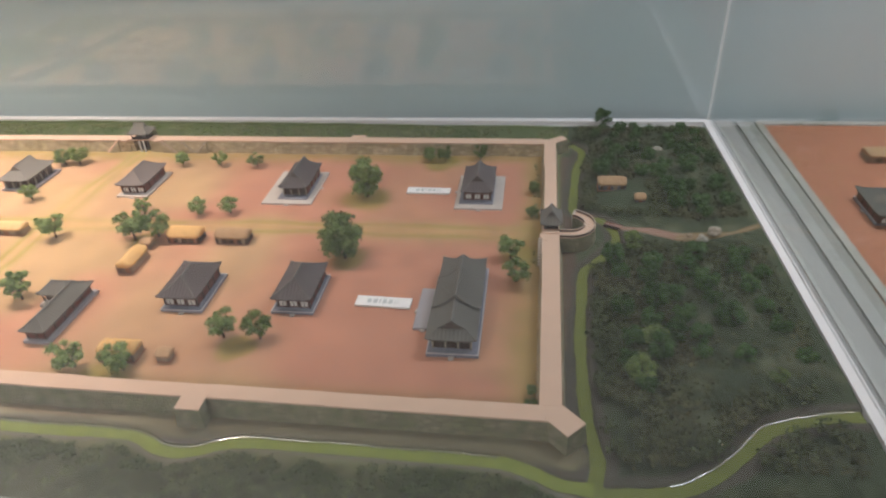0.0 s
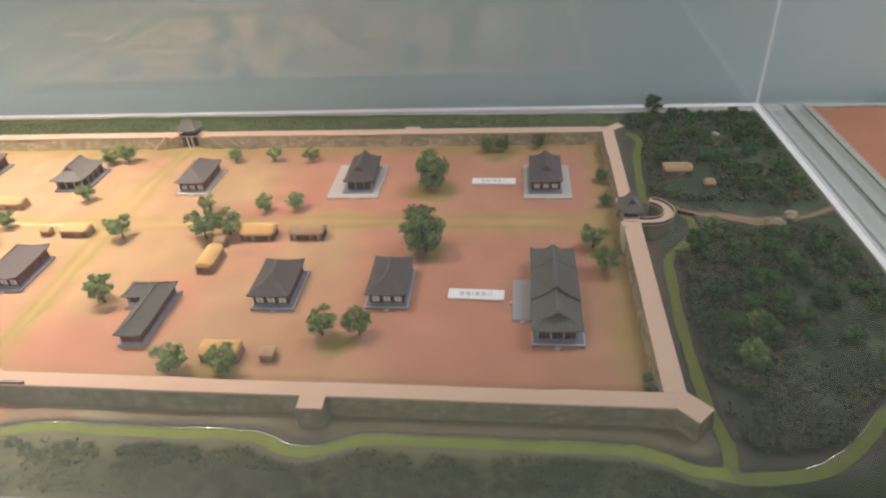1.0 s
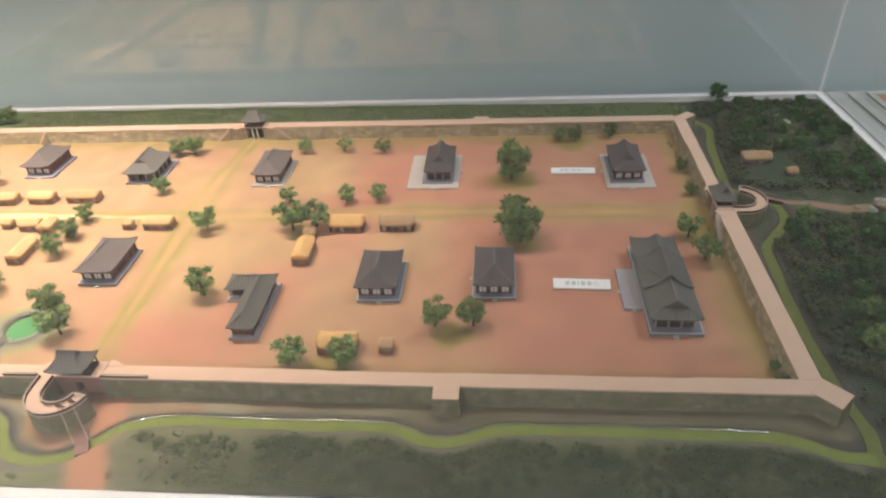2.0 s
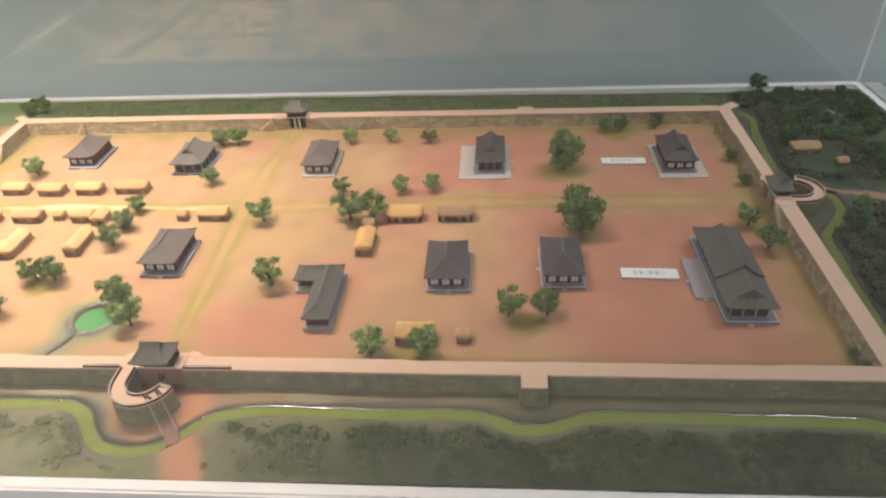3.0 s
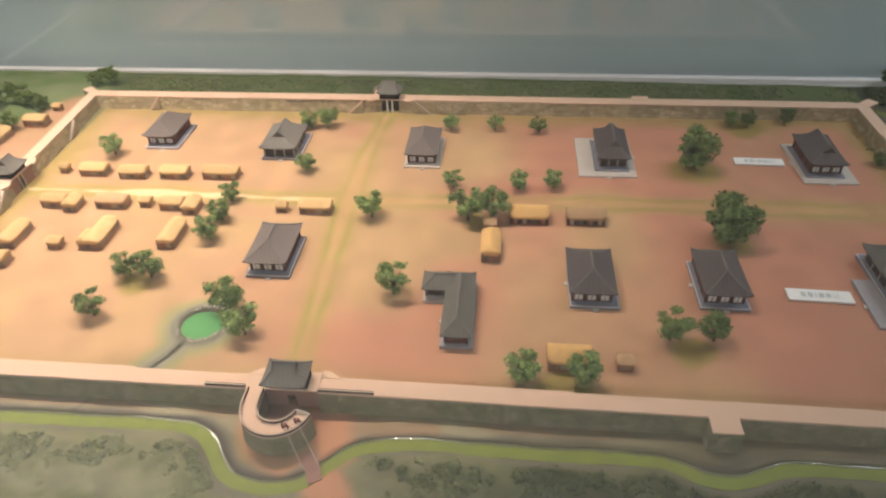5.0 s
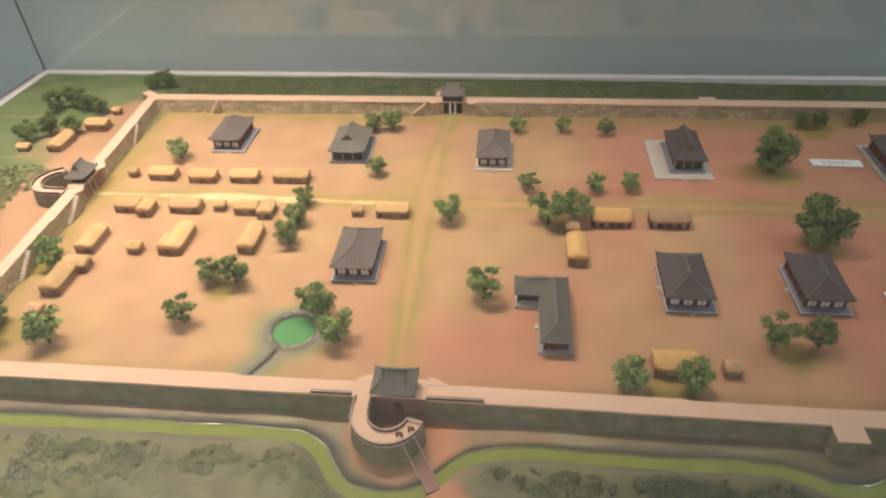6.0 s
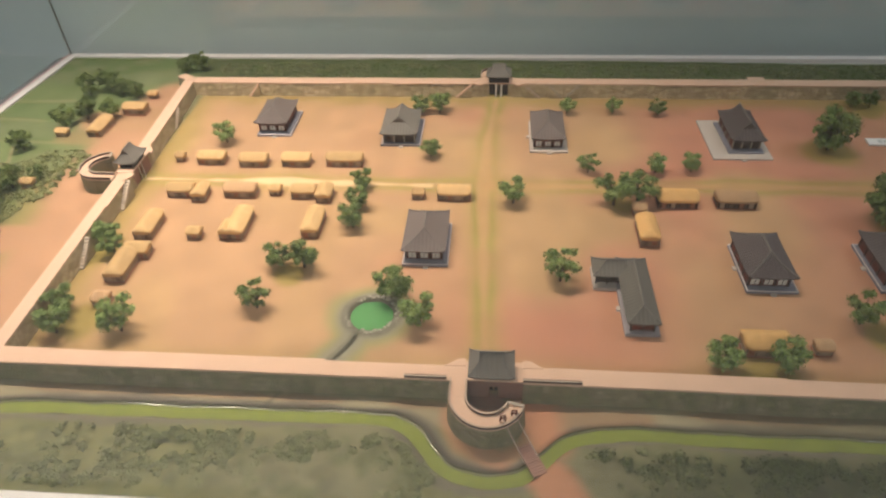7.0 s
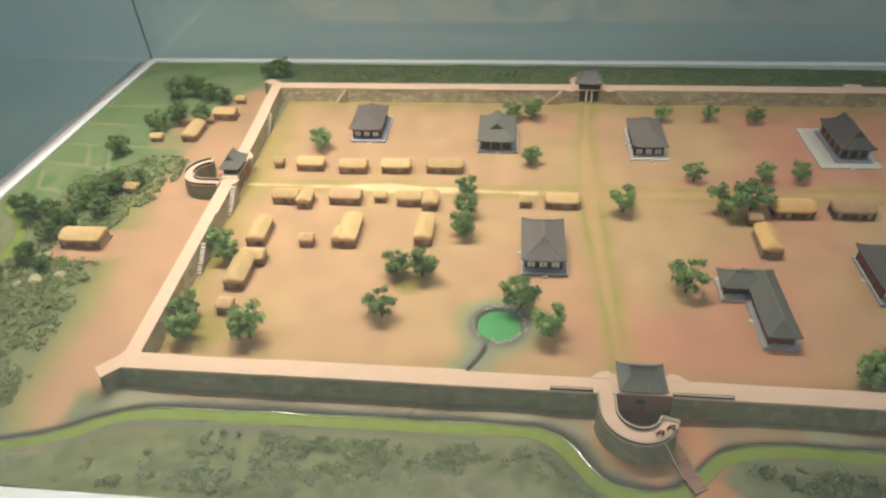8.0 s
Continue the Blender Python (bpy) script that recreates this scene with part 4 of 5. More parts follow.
def hall(name, label, pod, eave, ze, zr, kind, pmat, ph=0.007, front="paper", steps="fl", inset=0.014, tile=None, group="tiled halls", wall_mat=None):
    """A tiled hall on a podium. pod and eave: x0, x1, y0, y1 in the plan."""
    cx, cy = (pod[0] + pod[1]) / 2, (pod[2] + pod[3]) / 2
    t = thing(name, cx, cy, 0, label, "house", group)
    p = [pod[0] - cx, pod[1] - cx, pod[2] - cy, pod[3] - cy]
    up = 0.008
    e = [eave[0] - cx + 0.004, eave[1] - cx - 0.004, eave[2] - cy - up * 1.4, eave[3] - cy - up * 1.4]
    ze, zr = ze + up, zr + up
    st = []
    if "f" in steps:
        st.append(((p[0] + p[1]) / 2 + 0.002, p[2] - 0.004, 0.014, 0.012))
    if "l" in steps:
        st.append((p[0] - 0.004, (p[2] + p[3]) / 2, 0.012, 0.014))
    if "r" in steps:
        st.append((p[1] + 0.004, (p[2] + p[3]) / 2, 0.012, 0.014))
    podium(t, *p, ph, pmat, st)
    if pmat is M_PODIUM_W and ph < 0.007:
        part("upper_podium", slab(e[0] - 0.006, e[1] - 0.002, e[2] - 0.008, e[3] - 0.004, ph, ph + 0.004, 0.0005), M_PODIUM, t)
        ph += 0.004
    hall_body(t, e[0] + inset - 0.003, e[1] - inset + 0.003, e[2] + inset + 0.006, e[3] - inset, ph, ze + 0.002, front, wall_mat)
    tiled_roof(t, *e, ze, zr, kind, "y", tile)
    return t


hall("tiled_hall", "dark tiled hall with white papered doors on a blue-grey podium", (-1.792, -1.667, 1.620, 1.806), (-1.797, -1.669, 1.637, 1.824), 0.040, 0.078, "hip", M_PODIUM, tile=M_TILE_BROWN)
hall("tiled_hall", "dark tiled hall with red-brown walls on a blue-grey podium", (-0.905, -0.778, 1.552, 1.740), (-0.914, -0.783, 1.568, 1.753), 0.040, 0.078, "hip", M_PODIUM)
hall("tiled_hall", "dark tiled hall with white doors beside a label board", (-0.574, -0.449, 1.566, 1.754), (-0.574, -0.448, 1.582, 1.770), 0.040, 0.078, "hip", M_PODIUM)
hall("tiled_hall", "brown-grey tiled hall near the back wall", (-2.397, -2.274, 2.301, 2.482), (-2.408, -2.282, 2.321, 2.499), 0.040, 0.080, "hip", M_PODIUM, tile=M_TILE_BROWN)
hall("tiled_hall", "grey tiled gabled hall with a dark open front", (-1.943, -1.806, 2.246, 2.432), (-1.948, -1.811, 2.254, 2.434), 0.040, 0.086, "paljak", M_PODIUM, front="open", tile=M_TILE_PALE, wall_mat=M_WOOD)
hall("tiled_hall", "dark tiled hall beside the main road to the back gate", (-1.431, -1.304, 2.216, 2.425), (-1.432, -1.309, 2.236, 2.426), 0.040, 0.080, "hip", M_PODIUM_W, tile=M_TILE_BROWN)
hall("tiled_hall", "grey tiled gabled hall on a broad pale podium", (-0.836, -0.646, 2.188, 2.446), (-0.780, -0.662, 2.237, 2.440), 0.042, 0.090, "paljak", M_PODIUM_W, ph=0.006, front="open", steps="fr", wall_mat=M_WOOD_RED)
hall("tiled_hall", "dark tiled gabled hall on a pale podium near the corner", (-0.118, 0.053, 2.181, 2.434), (-0.101, 0.024, 2.230, 2.430), 0.042, 0.088, "paljak", M_PODIUM_W, ph=0.006, steps="fl")

# shrine with a raised middle and two lower wings, and its side terrace
t = thing("great_hall", -0.038, 1.625, 0, "long dark tiled hall with raised middle roof on grey podium", "house", "tiled halls")
podium(t, -0.066, 0.071, -0.202, 0.186, 0.010, M_PODIUM, [(0.0, -0.208, 0.014, 0.012)])
part("terrace", slab(-0.117, -0.0665, -0.102, 0.078, -0.005, 0.0085, 0.0008), M_TERRACE, t)
part("step", slab(-0.096, -0.084, -0.1085, -0.1025, -0.004, 0.006, 0.0005), M_PODIUM_W, t)
part("step", slab(-0.1235, -0.1175, -0.03, -0.018, -0.004, 0.006, 0.0005), M_PODIUM_W, t)
hall_body(t, -0.050, 0.050, -0.176, 0.164, 0.010, 0.052, "open", M_WOOD, 3, 8)
part("upper_wall", slab(-0.040, 0.040, -0.055, 0.050, 0.050, 0.062), M_WOOD, t)
tiled_roof(t, -0.068, 0.066, -0.194, -0.040, 0.050, 0.090, "paljak_low", "y", M_TILE_GREEN, "front_roof")
tiled_roof(t, -0.066, 0.066, 0.030, 0.180, 0.050, 0.092, "paljak", "y", M_TILE_GREEN, "rear_roof")
tiled_roof(t, -0.067, 0.067, -0.072, 0.066, 0.054, 0.099, "gable", "y", M_TILE_GREEN, "middle_roof")

# house of two wings at a right angle
t = thing("two_winged_house", -1.19, 1.51, 0, "L-shaped grey tiled house with red end wall on podium", "house", "tiled halls")
podium(t, -0.039, 0.043, -0.121, 0.122, 0.009, M_TERRACE, [(-0.043, -0.03, 0.010, 0.014)])
part("podium", slab(-0.098, -0.0395, 0.037, 0.122, -0.006, 0.0088, 0.0008), M_PODIUM_W, t)
hall_body(t, -0.026, 0.028, -0.108, 0.108, 0.008, 0.044, "none", M_WOOD_RED, 2, 5)
part("side_wall", slab(-0.088, -0.0265, 0.060, 0.108, 0.008, 0.043), M_WOOD, t)
for k in range(3):
    part("post", tube(bmesh.new(), (-0.090 + 0.028 * k, 0.0555, 0.008), (-0.090 + 0.028 * k, 0.0555, 0.043), 0.0022, 0.002, 7), M_WOOD, t)
tiled_roof(t, -0.038, 0.040, -0.120, 0.120, 0.042, 0.068, "hip", "y", M_TILE_GREEN, "long_roof")
tiled_roof(t, -0.101, 0.010, 0.045, 0.1195, 0.0414, 0.0665, "hip", "x", M_TILE_GREEN, "cross_roof")

# ---- gates with their curved outworks ----


def arc_band(bm, cx, cy, r0, r1, a0, a1, z0, z1, n=26, flare=0.0, sx=1):
    """A curved wall between two radii and two angles (degrees); flare widens its foot."""
    rows = []
    for k in range(n + 1):
        a = radians(a0 + (a1 - a0) * k / n)
        c, s = math.cos(a), math.sin(a)
        rows.append([bm.verts.new(((cx + r * c) * sx, cy + r * s, z)) for r, z in ((r0, z0), (r1 + flare, z0), (r1, z1), (r0, z1))])
    for p, q in zip(rows, rows[1:]):
        for k in range(4):
            bm.faces.new((p[k], p[(k + 1) % 4], q[(k + 1) % 4], q[k]))
    bm.faces.new(rows[0]), bm.faces.new(list(reversed(rows[-1])))
    bmesh.ops.recalc_face_normals(bm, faces=bm.faces)
    return bm


def gate(x, y, turn, sx, out, shift, ro, ri, label, end=345, half=0.05, roof=(0.052, 0.037, 0.043), lift=0.0, slide=0.0, gap=0.017, pier=None):
    """A gatehouse in the wall, outer side along local -y, and a hooked outwork that springs from the wall on local -x (sx=1)."""
    t = thing("gatehouse", x, y, 0, label + " gatehouse with tiled pavilion", "gate", "town gates", turn=turn)
    hw, d = half + 0.012, 0.022
    for s in (-1, 1):
        a, b = sorted((s * gap, s * hw))
        part("pier", slab(a, b, -d, d, -0.012, WALL_H - 0.0005), pier or M_GATE, t)
    part("lintel", slab(0.0002 - gap, gap - 0.0002, -d + 0.001, d - 0.001, 0.036 if gap < 0.02 else 0.046, WALL_H - 0.0005), M_GATE if gap < 0.02 else M_WOOD, t)
    part("deck", slab(-hw, hw, -d - 0.002, d + 0.008, WALL_H - 0.0004, WALL_H + 0.003, 0.0006), M_WALK, t)
    # Door leaves; in the wide north opening their dark stands in for shade
    for s in (-1, 1):
        part("door_leaf", slab(min(s * 0.001, s * (gap - 0.0005)), max(s * 0.001, s * (gap - 0.0005)), -0.004, -0.001, -0.002, 0.036 if gap < 0.02 else 0.046), M_WOOD, t)
    for px in (-0.010, 0.010):
        part("door_post", tube(bmesh.new(), (px, d + 0.001, -0.002), (px, d + 0.001, 0.050), 0.0022 if gap < 0.02 else 0.0036, 0.0022 if gap < 0.02 else 0.0036, 7), M_COPING if gap < 0.02 else M_PAPER, t)
    part("pavilion_floor", slab(-0.038, 0.038, -0.020, 0.024, WALL_H + 0.003, WALL_H + 0.006), M_WOOD, t)
    post = None
    for px in (-0.036, -0.012, 0.012, 0.036):
        for py in (-0.018, 0.022):
            if post is None:
                post = part("post", tube(bmesh.new(), (0, 0, WALL_H + 0.003), (0, 0, 0.077 + lift), 0.0024, 0.0022, 7), M_WOOD, t)
                post.location = (px, py, 0)
            else:
                share(post, "post", t, pose(px, py, 0))
    part("railing", slab(-0.034, 0.034, 0.021, 0.0225, WALL_H + 0.006, WALL_H + 0.012), M_WOOD, t)
    tiled_roof(t, slide - roof[0], slide + roof[0], -roof[1], roof[2], 0.074 + lift, 0.112 + lift, "paljak", "x", M_TILE_PALE)
    for s in (-1, 1):
        quad = [(s * (hw + 0.0002), d - 0.006), (s * (hw + 0.045), d - 0.006), (s * (hw + 0.040), d - 0.002), (s * (hw + 0.018), d + 0.014), (s * (hw + 0.0002), d + 0.016)]
        part("deck", prism(bmesh.new(), quad, quad, WALL_H - 0.004, WALL_H + 0.0014), M_WALK, t)
    # the outwork
    o = thing("gate_outwork", x, y, 0, "curved stone outwork with sand top guarding the " + label + " gate", "barbican", "gate outworks", turn=turn)
    cx, cy = -shift, -out
    part("stone_face", arc_band(bmesh.new(), cx, cy, ri, ro, 180, end, -0.014, WALL_H - 0.002, 30, 0.006, sx), M_STONE_OUT, o)
    xs = sorted(((cx - ro) * sx, (cx - ri) * sx))
    part("stone_neck", slab(xs[0], xs[1], cy, -0.0225, -0.013, WALL_H - 0.0022), M_STONE_OUT, o)
    part("walkway", arc_band(bmesh.new(), cx, cy, ri - 0.0005, ro + 0.001, 180, end + 0.5, WALL_H - 0.0018, WALL_H + 0.0012, 30, 0, sx), M_WALK, o)
    part("walkway", slab(xs[0] - 0.0005, xs[1] + 0.0005, cy + 0.0003, -0.0225, WALL_H - 0.0018, WALL_H + 0.0012), M_WALK, o)
    for r in (ri + 0.001, ro - 0.003):
        part("parapet", arc_band(bmesh.new(), cx, cy, r, r + 0.0032, 180, end, WALL_H + 0.001, WALL_H + 0.0085, 30, 0, sx), M_PARAPET, o)
        part("coping", arc_band(bmesh.new(), cx, cy, r - 0.0002, r + 0.0034, 180, end, WALL_H + 0.0086, WALL_H + 0.0097, 30, 0, sx), M_THINCOPE, o)
        q = sorted(((cx - r) * sx, (cx - r - 0.0032) * sx))
        part("parapet", slab(q[0], q[1], cy + 0.0003, -0.024, WALL_H + 0.001, WALL_H + 0.0085), M_PARAPET, o)
        part("coping", slab(q[0] - 0.0002, q[1] + 0.0002, cy + 0.0003, -0.024, WALL_H + 0.0086, WALL_H + 0.0097), M_THINCOPE, o)
    a = radians(end)
    bm = tube(bmesh.new(), ((cx + (ri + 0.002) * math.cos(a)) * sx, cy + (ri + 0.002) * math.sin(a), WALL_H + 0.005), ((cx + (ro - 0.002) * math.cos(a)) * sx, cy + (ro - 0.002) * math.sin(a), WALL_H + 0.005), 0.004, 0.004, 4)
    part("end_parapet", bm, M_COPING, o)


def breastwork(x0, x1, y):
    t = thing("breastwork", (x0 + x1) / 2, y, WALL_H, "low brown breastwork with pale coping on the wall", "parapet", "breastworks beside the gate")
    w = (x1 - x0) / 2
    part("parapet", slab(-w, w, -0.0025, 0.0025, -0.001, 0.0075), M_PARAPET, t)
    part("coping", slab(-w - 0.0006, w + 0.0006, -0.0034, -0.0012, 0.0076, 0.0092), M_COPING, t)


gate(-1.538, 1.2165, 0, 1, 0.0665, 0.014, 0.080, 0.042, "south", roof=(0.049, 0.045, 0.032), lift=0.018, slide=-0.006, gap=0.010)
gate(0.2205, 2.010, 90, 1, 0.056, 0.0, 0.082, 0.046, "east", roof=(0.046, 0.034, 0.036), lift=0.004)
gate(-2.722, 2.030, -90, -1, 0.078, 0.025, 0.078, 0.046, "west", 350, roof=(0.046, 0.033, 0.036), lift=0.006)
gate(-1.540, 2.650, 180, -1, 0.050, 0.018, 0.054, 0.028, "north", 300, roof=(0.047, 0.036, 0.036), lift=0.012, gap=0.036, pier=M_STONE_IN)
breastwork(-1.731, -1.640, 1.1975)
breastwork(-1.476, -1.352, 1.1965)

# lifting bridge before the south outwork
t = thing("drawbridge", -1.456, 1.036, 0.002, "pink-brown plank lifting bridge hung on two ropes", "bridge", turn=26)
deck_plank = None
for k in range(12):
    if deck_plank is None:
        deck_plank = part("plank", slab(-0.0155, 0.0155, -0.0028, 0.0028, 0, 0.003, 0.0004), M_PLANK, t)
    o = deck_plank if k == 0 else share(deck_plank, "plank", t, Matrix.Identity(4))
    o.matrix_basis = pose(0, -0.026 + 0.006 * k, 0.0003 * (k % 2))
back = t.matrix_basis.inverted()
for s, top, foot in ((-1, (-1.520, 1.091, 0.068), (-1.474, 1.034, 0.004)), (1, (-1.497, 1.105, 0.068), (-1.446, 1.048, 0.004))):
    part("beam", slab(s * 0.0125 - 0.0015, s * 0.0125 + 0.0015, -0.029, 0.044, -0.004, 0), M_WOOD, t)
    part("rope", tube(bmesh.new(), back @ Vector(foot), back @ Vector(top), 0.0011, 0.0011, 5), M_ROPE, t)
for px, py in ((-1.519, 1.092), (-1.496, 1.106)):
    w = thing("rope_winch", px, py, WALL_H + 0.0012, "tiny red-brown timber winch frame on the outwork", "winch", "winches of the lifting bridge")
    for s in (-1, 1):
        part("post", tube(bmesh.new(), (s * 0.005, 0.002, 0), (s * 0.004, -0.001, 0.021), 0.0020, 0.0014, 6), M_WOOD_RED, w)
        part("brace", tube(bmesh.new(), (s * 0.006, 0.008, 0), (s * 0.0045, 0, 0.013), 0.0014, 0.0012, 6), M_WOOD_RED, w)
    part("drum", tube(bmesh.new(), (-0.007, 0, 0.011), (0.007, 0, 0.012), 0.0024, 0.0024, 7), M_WOOD_RED, w)
    part("top_rail", tube(bmesh.new(), (-0.006, -0.001, 0.021), (0.006, -0.001, 0.021), 0.0013, 0.0013, 6), M_WOOD_RED, w)
t = thing("plank_bridge", 0.425, 2.098, 0.0, "small dark plank bridge over the eastern moat", "bridge", turn=-25)
for k in range(9):
    part("plank", slab(-0.028 + 0.0062 * k, -0.0222 + 0.0062 * k, -0.010, 0.010, 0.0, 0.0035), M_PLANK, t)
for s in (-1, 1):
    part("beam", slab(-0.029, 0.029, s * 0.011 - 0.0012, s * 0.011 + 0.0012, -0.008, 0.005), M_WOOD, t)

# ---- thatched huts ----


def thatch_roof(parent, cx, cy, w, d, z, rise, seed, material):
    """A plump straw roof: rounded at the corners, crowned along its longer side, ragged at the eaves."""
    rnd = random.Random(seed)
    a, b = w / 2, d / 2
    seg, rings = 48, 11
    bm = bmesh.new()

    def outline(ang, rho):
        c, s = math.cos(ang), math.sin(ang)
        e = 0.30
        return a * rho * math.copysign(abs(c) ** e, c), b * rho * math.copysign(abs(s) ** e, s)

    def height(x, y):
        p, q = abs(x / a), abs(y / b)
        if a < b:
            p, q = q, p
        long = max(a, b) / min(a, b)
        slope = 1 - (q * q + 0.02) ** 0.5 / 1.01
        end = min(1.0, (1 - p) * long * 1.9)
        return max(0.0, min(slope, end * 0.5 + slope * 0.5 if end < slope else slope)) * 1.13
    ph = rnd.uniform(0, 6)
    prev, low = None, None
    top = bm.verts.new((cx, cy, z + rise * 0.98))
    for r in range(1, rings + 1):
        rho = (r / rings) ** 0.8
        row = []
        for k in range(seg):
            ang = k * math.tau / seg
            x, y = outline(ang, rho)
            n = noise.noise(Vector((x * 90 + ph, y * 90, seed))) * 0.0016
            hz = height(x * 0.98, y * 0.98)
            row.append(bm.verts.new((cx + x * (1 + n * 8), cy + y * (1 + n * 8), z + rise * hz ** 0.85 + n)))
        if prev is None:
            for k in range(seg):
                bm.faces.new((top, row[k], row[(k + 1) % seg]))
        else:
            for k in range(seg):
                bm.faces.new((prev[k], row[k], row[(k + 1) % seg], prev[(k + 1) % seg]))
        prev = row
    low = [bm.verts.new((v.co.x * 0.985 + cx * 0.015, v.co.y * 0.985 + cy * 0.015, z - 0.004 - rnd.uniform(0, 0.0012))) for v in prev]
    for k in range(seg):
        bm.faces.new((prev[k], low[k], low[(k + 1) % seg], prev[(k + 1) % seg]))
    bm.faces.new(list(reversed(low)))
    bmesh.ops.recalc_face_normals(bm, faces=bm.faces)
    return part("thatch", bm, material, parent, "", True)


HUTS = []


def hut(x0, x1, y0, y1, label, wings=(), dull=False, eave=0.024, rise=0.018, door=True, group="thatched huts of the village", wall=None, straw=None):
    """A thatched hut; wings: more blocks (x0, x1, y0, y1) of the same hut."""
    fore, back, eave, rise = 0.005, 0.004, eave + 0.0035, rise * 0.92
    y0, y1, wings = y0 - fore, y1 - back, [(a, b, c - fore, d - back) for a, b, c, d in wings]
    cx, cy = (x0 + x1) / 2, (y0 + y1) / 2
    t = thing("thatched_hut", cx, cy, 0, label, "hut", group)
    HUTS.append((x0, x1, y0, y1))
    for k, (a, b, c, d) in enumerate([(x0, x1, y0, y1)] + wings):
        a, b, c, d = a - cx, b - cx, c - cy, d - cy
        m = 0.0028
        part("yard_base", slab(a - 0.001, b + 0.001, c - 0.001, d + 0.001, -0.004, 0.0022 + 0.0003 * k), M_MUD_RED, t)
        part("wall", slab(a + m, b - m, c + m, d - m, 0.002, eave - 0.001), wall or M_MUD, t)
        if door and b - a > 0.03:
            n = max(1, int((b - a) / 0.024))
            for i in range(n):
                px = a + m + (b - a - 2 * m) * (i + 0.5) / n
                part("door", slab(px - 0.0065, px + 0.0065, c + m - 0.0012, c + m + 0.001, 0.004, eave - 0.006), (M_POST, M_MUD_RED, M_MUD_PALE)[(i + k + len(HUTS)) % 3], t)
            for i in range(n + 1):
                px = a + m + (b - a - 2 * m) * i / n
                part("post", slab(px - 0.001, px + 0.001, c + m - 0.002, c + m + 0.0008, 0.002, eave), M_POST, t)
        thatch_roof(t, (a + b) / 2, (c + d) / 2, b - a + 0.004, d - c + 0.004, eave, rise + 0.0008 * k, int((x0 + 5) * 997 + k), straw or (M_THATCH_DULL if dull else M_THATCH))
    return t


ROW = "golden thatched hut in a row along the village lane"
hut(-2.544, -2.451, 2.111, 2.160, ROW)
hut(-2.397, -2.303, 2.101, 2.150, ROW)
hut(-2.254, -2.158, 2.107, 2.156, ROW)
hut(-2.105, -1.983, 2.112, 2.162, "long golden thatched hut at the end of a row")
hut(-2.570, -2.488, 1.919, 1.964, "golden L-shaped thatched hut with dark open front", [(-2.487, -2.441, 1.899, 1.962)])
hut(-2.389, -2.288, 1.924, 1.972, "pinkish straw thatched hut with closed mud walls", dull=True)
hut(-2.175, -2.099, 1.925, 1.970, "golden L-shaped thatched hut beside the three trees", [(-2.094, -2.046, 1.905, 1.972)])
hut(-2.584, -2.530, 1.706, 1.815, "golden thatched hut turned end-on near the west wall")
hut(-2.318, -2.262, 1.717, 1.842, "golden thatched hut with a stepped front end", [(-2.334, -2.300, 1.717, 1.770)])
hut(-2.098, -2.046, 1.734, 1.848, "golden thatched hut turned end-on by open ground")
hut(-2.585, -2.528, 1.524, 1.640, "golden hooked thatched hut behind the west wall", [(-2.575, -2.505, 1.622, 1.668)])
hut(-1.721, -1.619, 1.930, 1.980, "golden thatched hut beside the crossroads")
# Dark timber walls of the next two huts stand in for shade in open fronts
hut(-1.063, -0.947, 1.913, 1.972, "bright golden thatched hut with dark open front", eave=0.025, rise=0.028, wall=M_WOOD, straw=M_THATCH_GOLD)
hut(-0.894, -0.778, 1.917, 1.972, "dull straw thatched hut with pinkish posts", dull=True, eave=0.025, rise=0.024, wall=M_WOOD)
hut(-1.143, -1.089, 1.731, 1.842, "bright golden thatched hut turned end-on", eave=0.026, rise=0.022, straw=M_THATCH_GOLD)
hut(-0.970, -0.866, 1.342, 1.400, "golden thatched hut half hidden by a tree", eave=0.026, rise=0.022, straw=M_THATCH_GOLD)
SMALL = "tiny golden thatched shed standing alone"
for a, b, c, d in ((-2.625, -2.594, 2.126, 2.154), (-2.249, -2.212, 1.940, 1.972), (-2.428, -2.388, 1.714, 1.748), (-2.571, -2.530, 1.432, 1.470), (-1.798, -1.762, 1.934, 1.964), (-1.141, -1.103, 1.876, 1.908)):
    hut(a, b, c, d, SMALL, dull=(a > -1.2 or c < 1.5), eave=0.020, rise=0.014)
hut(-0.809, -0.771, 1.351, 1.385, "tiny dull thatched shed with dark posts", dull=True, eave=0.020, rise=0.014)
OUT = "thatched huts outside the walls"
hut(0.392, 0.492, 2.345, 2.397, "dull thatched hut on a pale step among dark trees", dull=True, group=OUT, eave=0.023, rise=0.024, wall=M_PODIUM)
hut(0.511, 0.547, 2.243, 2.272, "tiny dull thatched shed among dark trees", dull=True, group=OUT, eave=0.023, rise=0.018, wall=M_PODIUM)
hut(-3.138, -3.012, 1.673, 1.735, "golden thatched hut at the edge of a western copse", group=OUT, eave=0.026, rise=0.022)
hut(-3.020, -2.966, 2.281, 2.395, "golden thatched hut turned end-on among western trees", group=OUT)
hut(-2.966, -2.880, 2.454, 2.505, "golden thatched hut under western trees", group=OUT)
hut(-3.136, -3.092, 2.277, 2.306, "tiny thatched shed at the edge of green fields", group=OUT, eave=0.020, rise=0.014)
hut(-2.922, -2.887, 2.583, 2.612, "tiny thatched shed below the back corner tower", group=OUT, eave=0.018, rise=0.014)
hut(-3.078, -3.036, 1.955, 1.985, "small straw-coloured heap-like hut inside a copse", group=OUT, eave=0.018, rise=0.014, door=False)
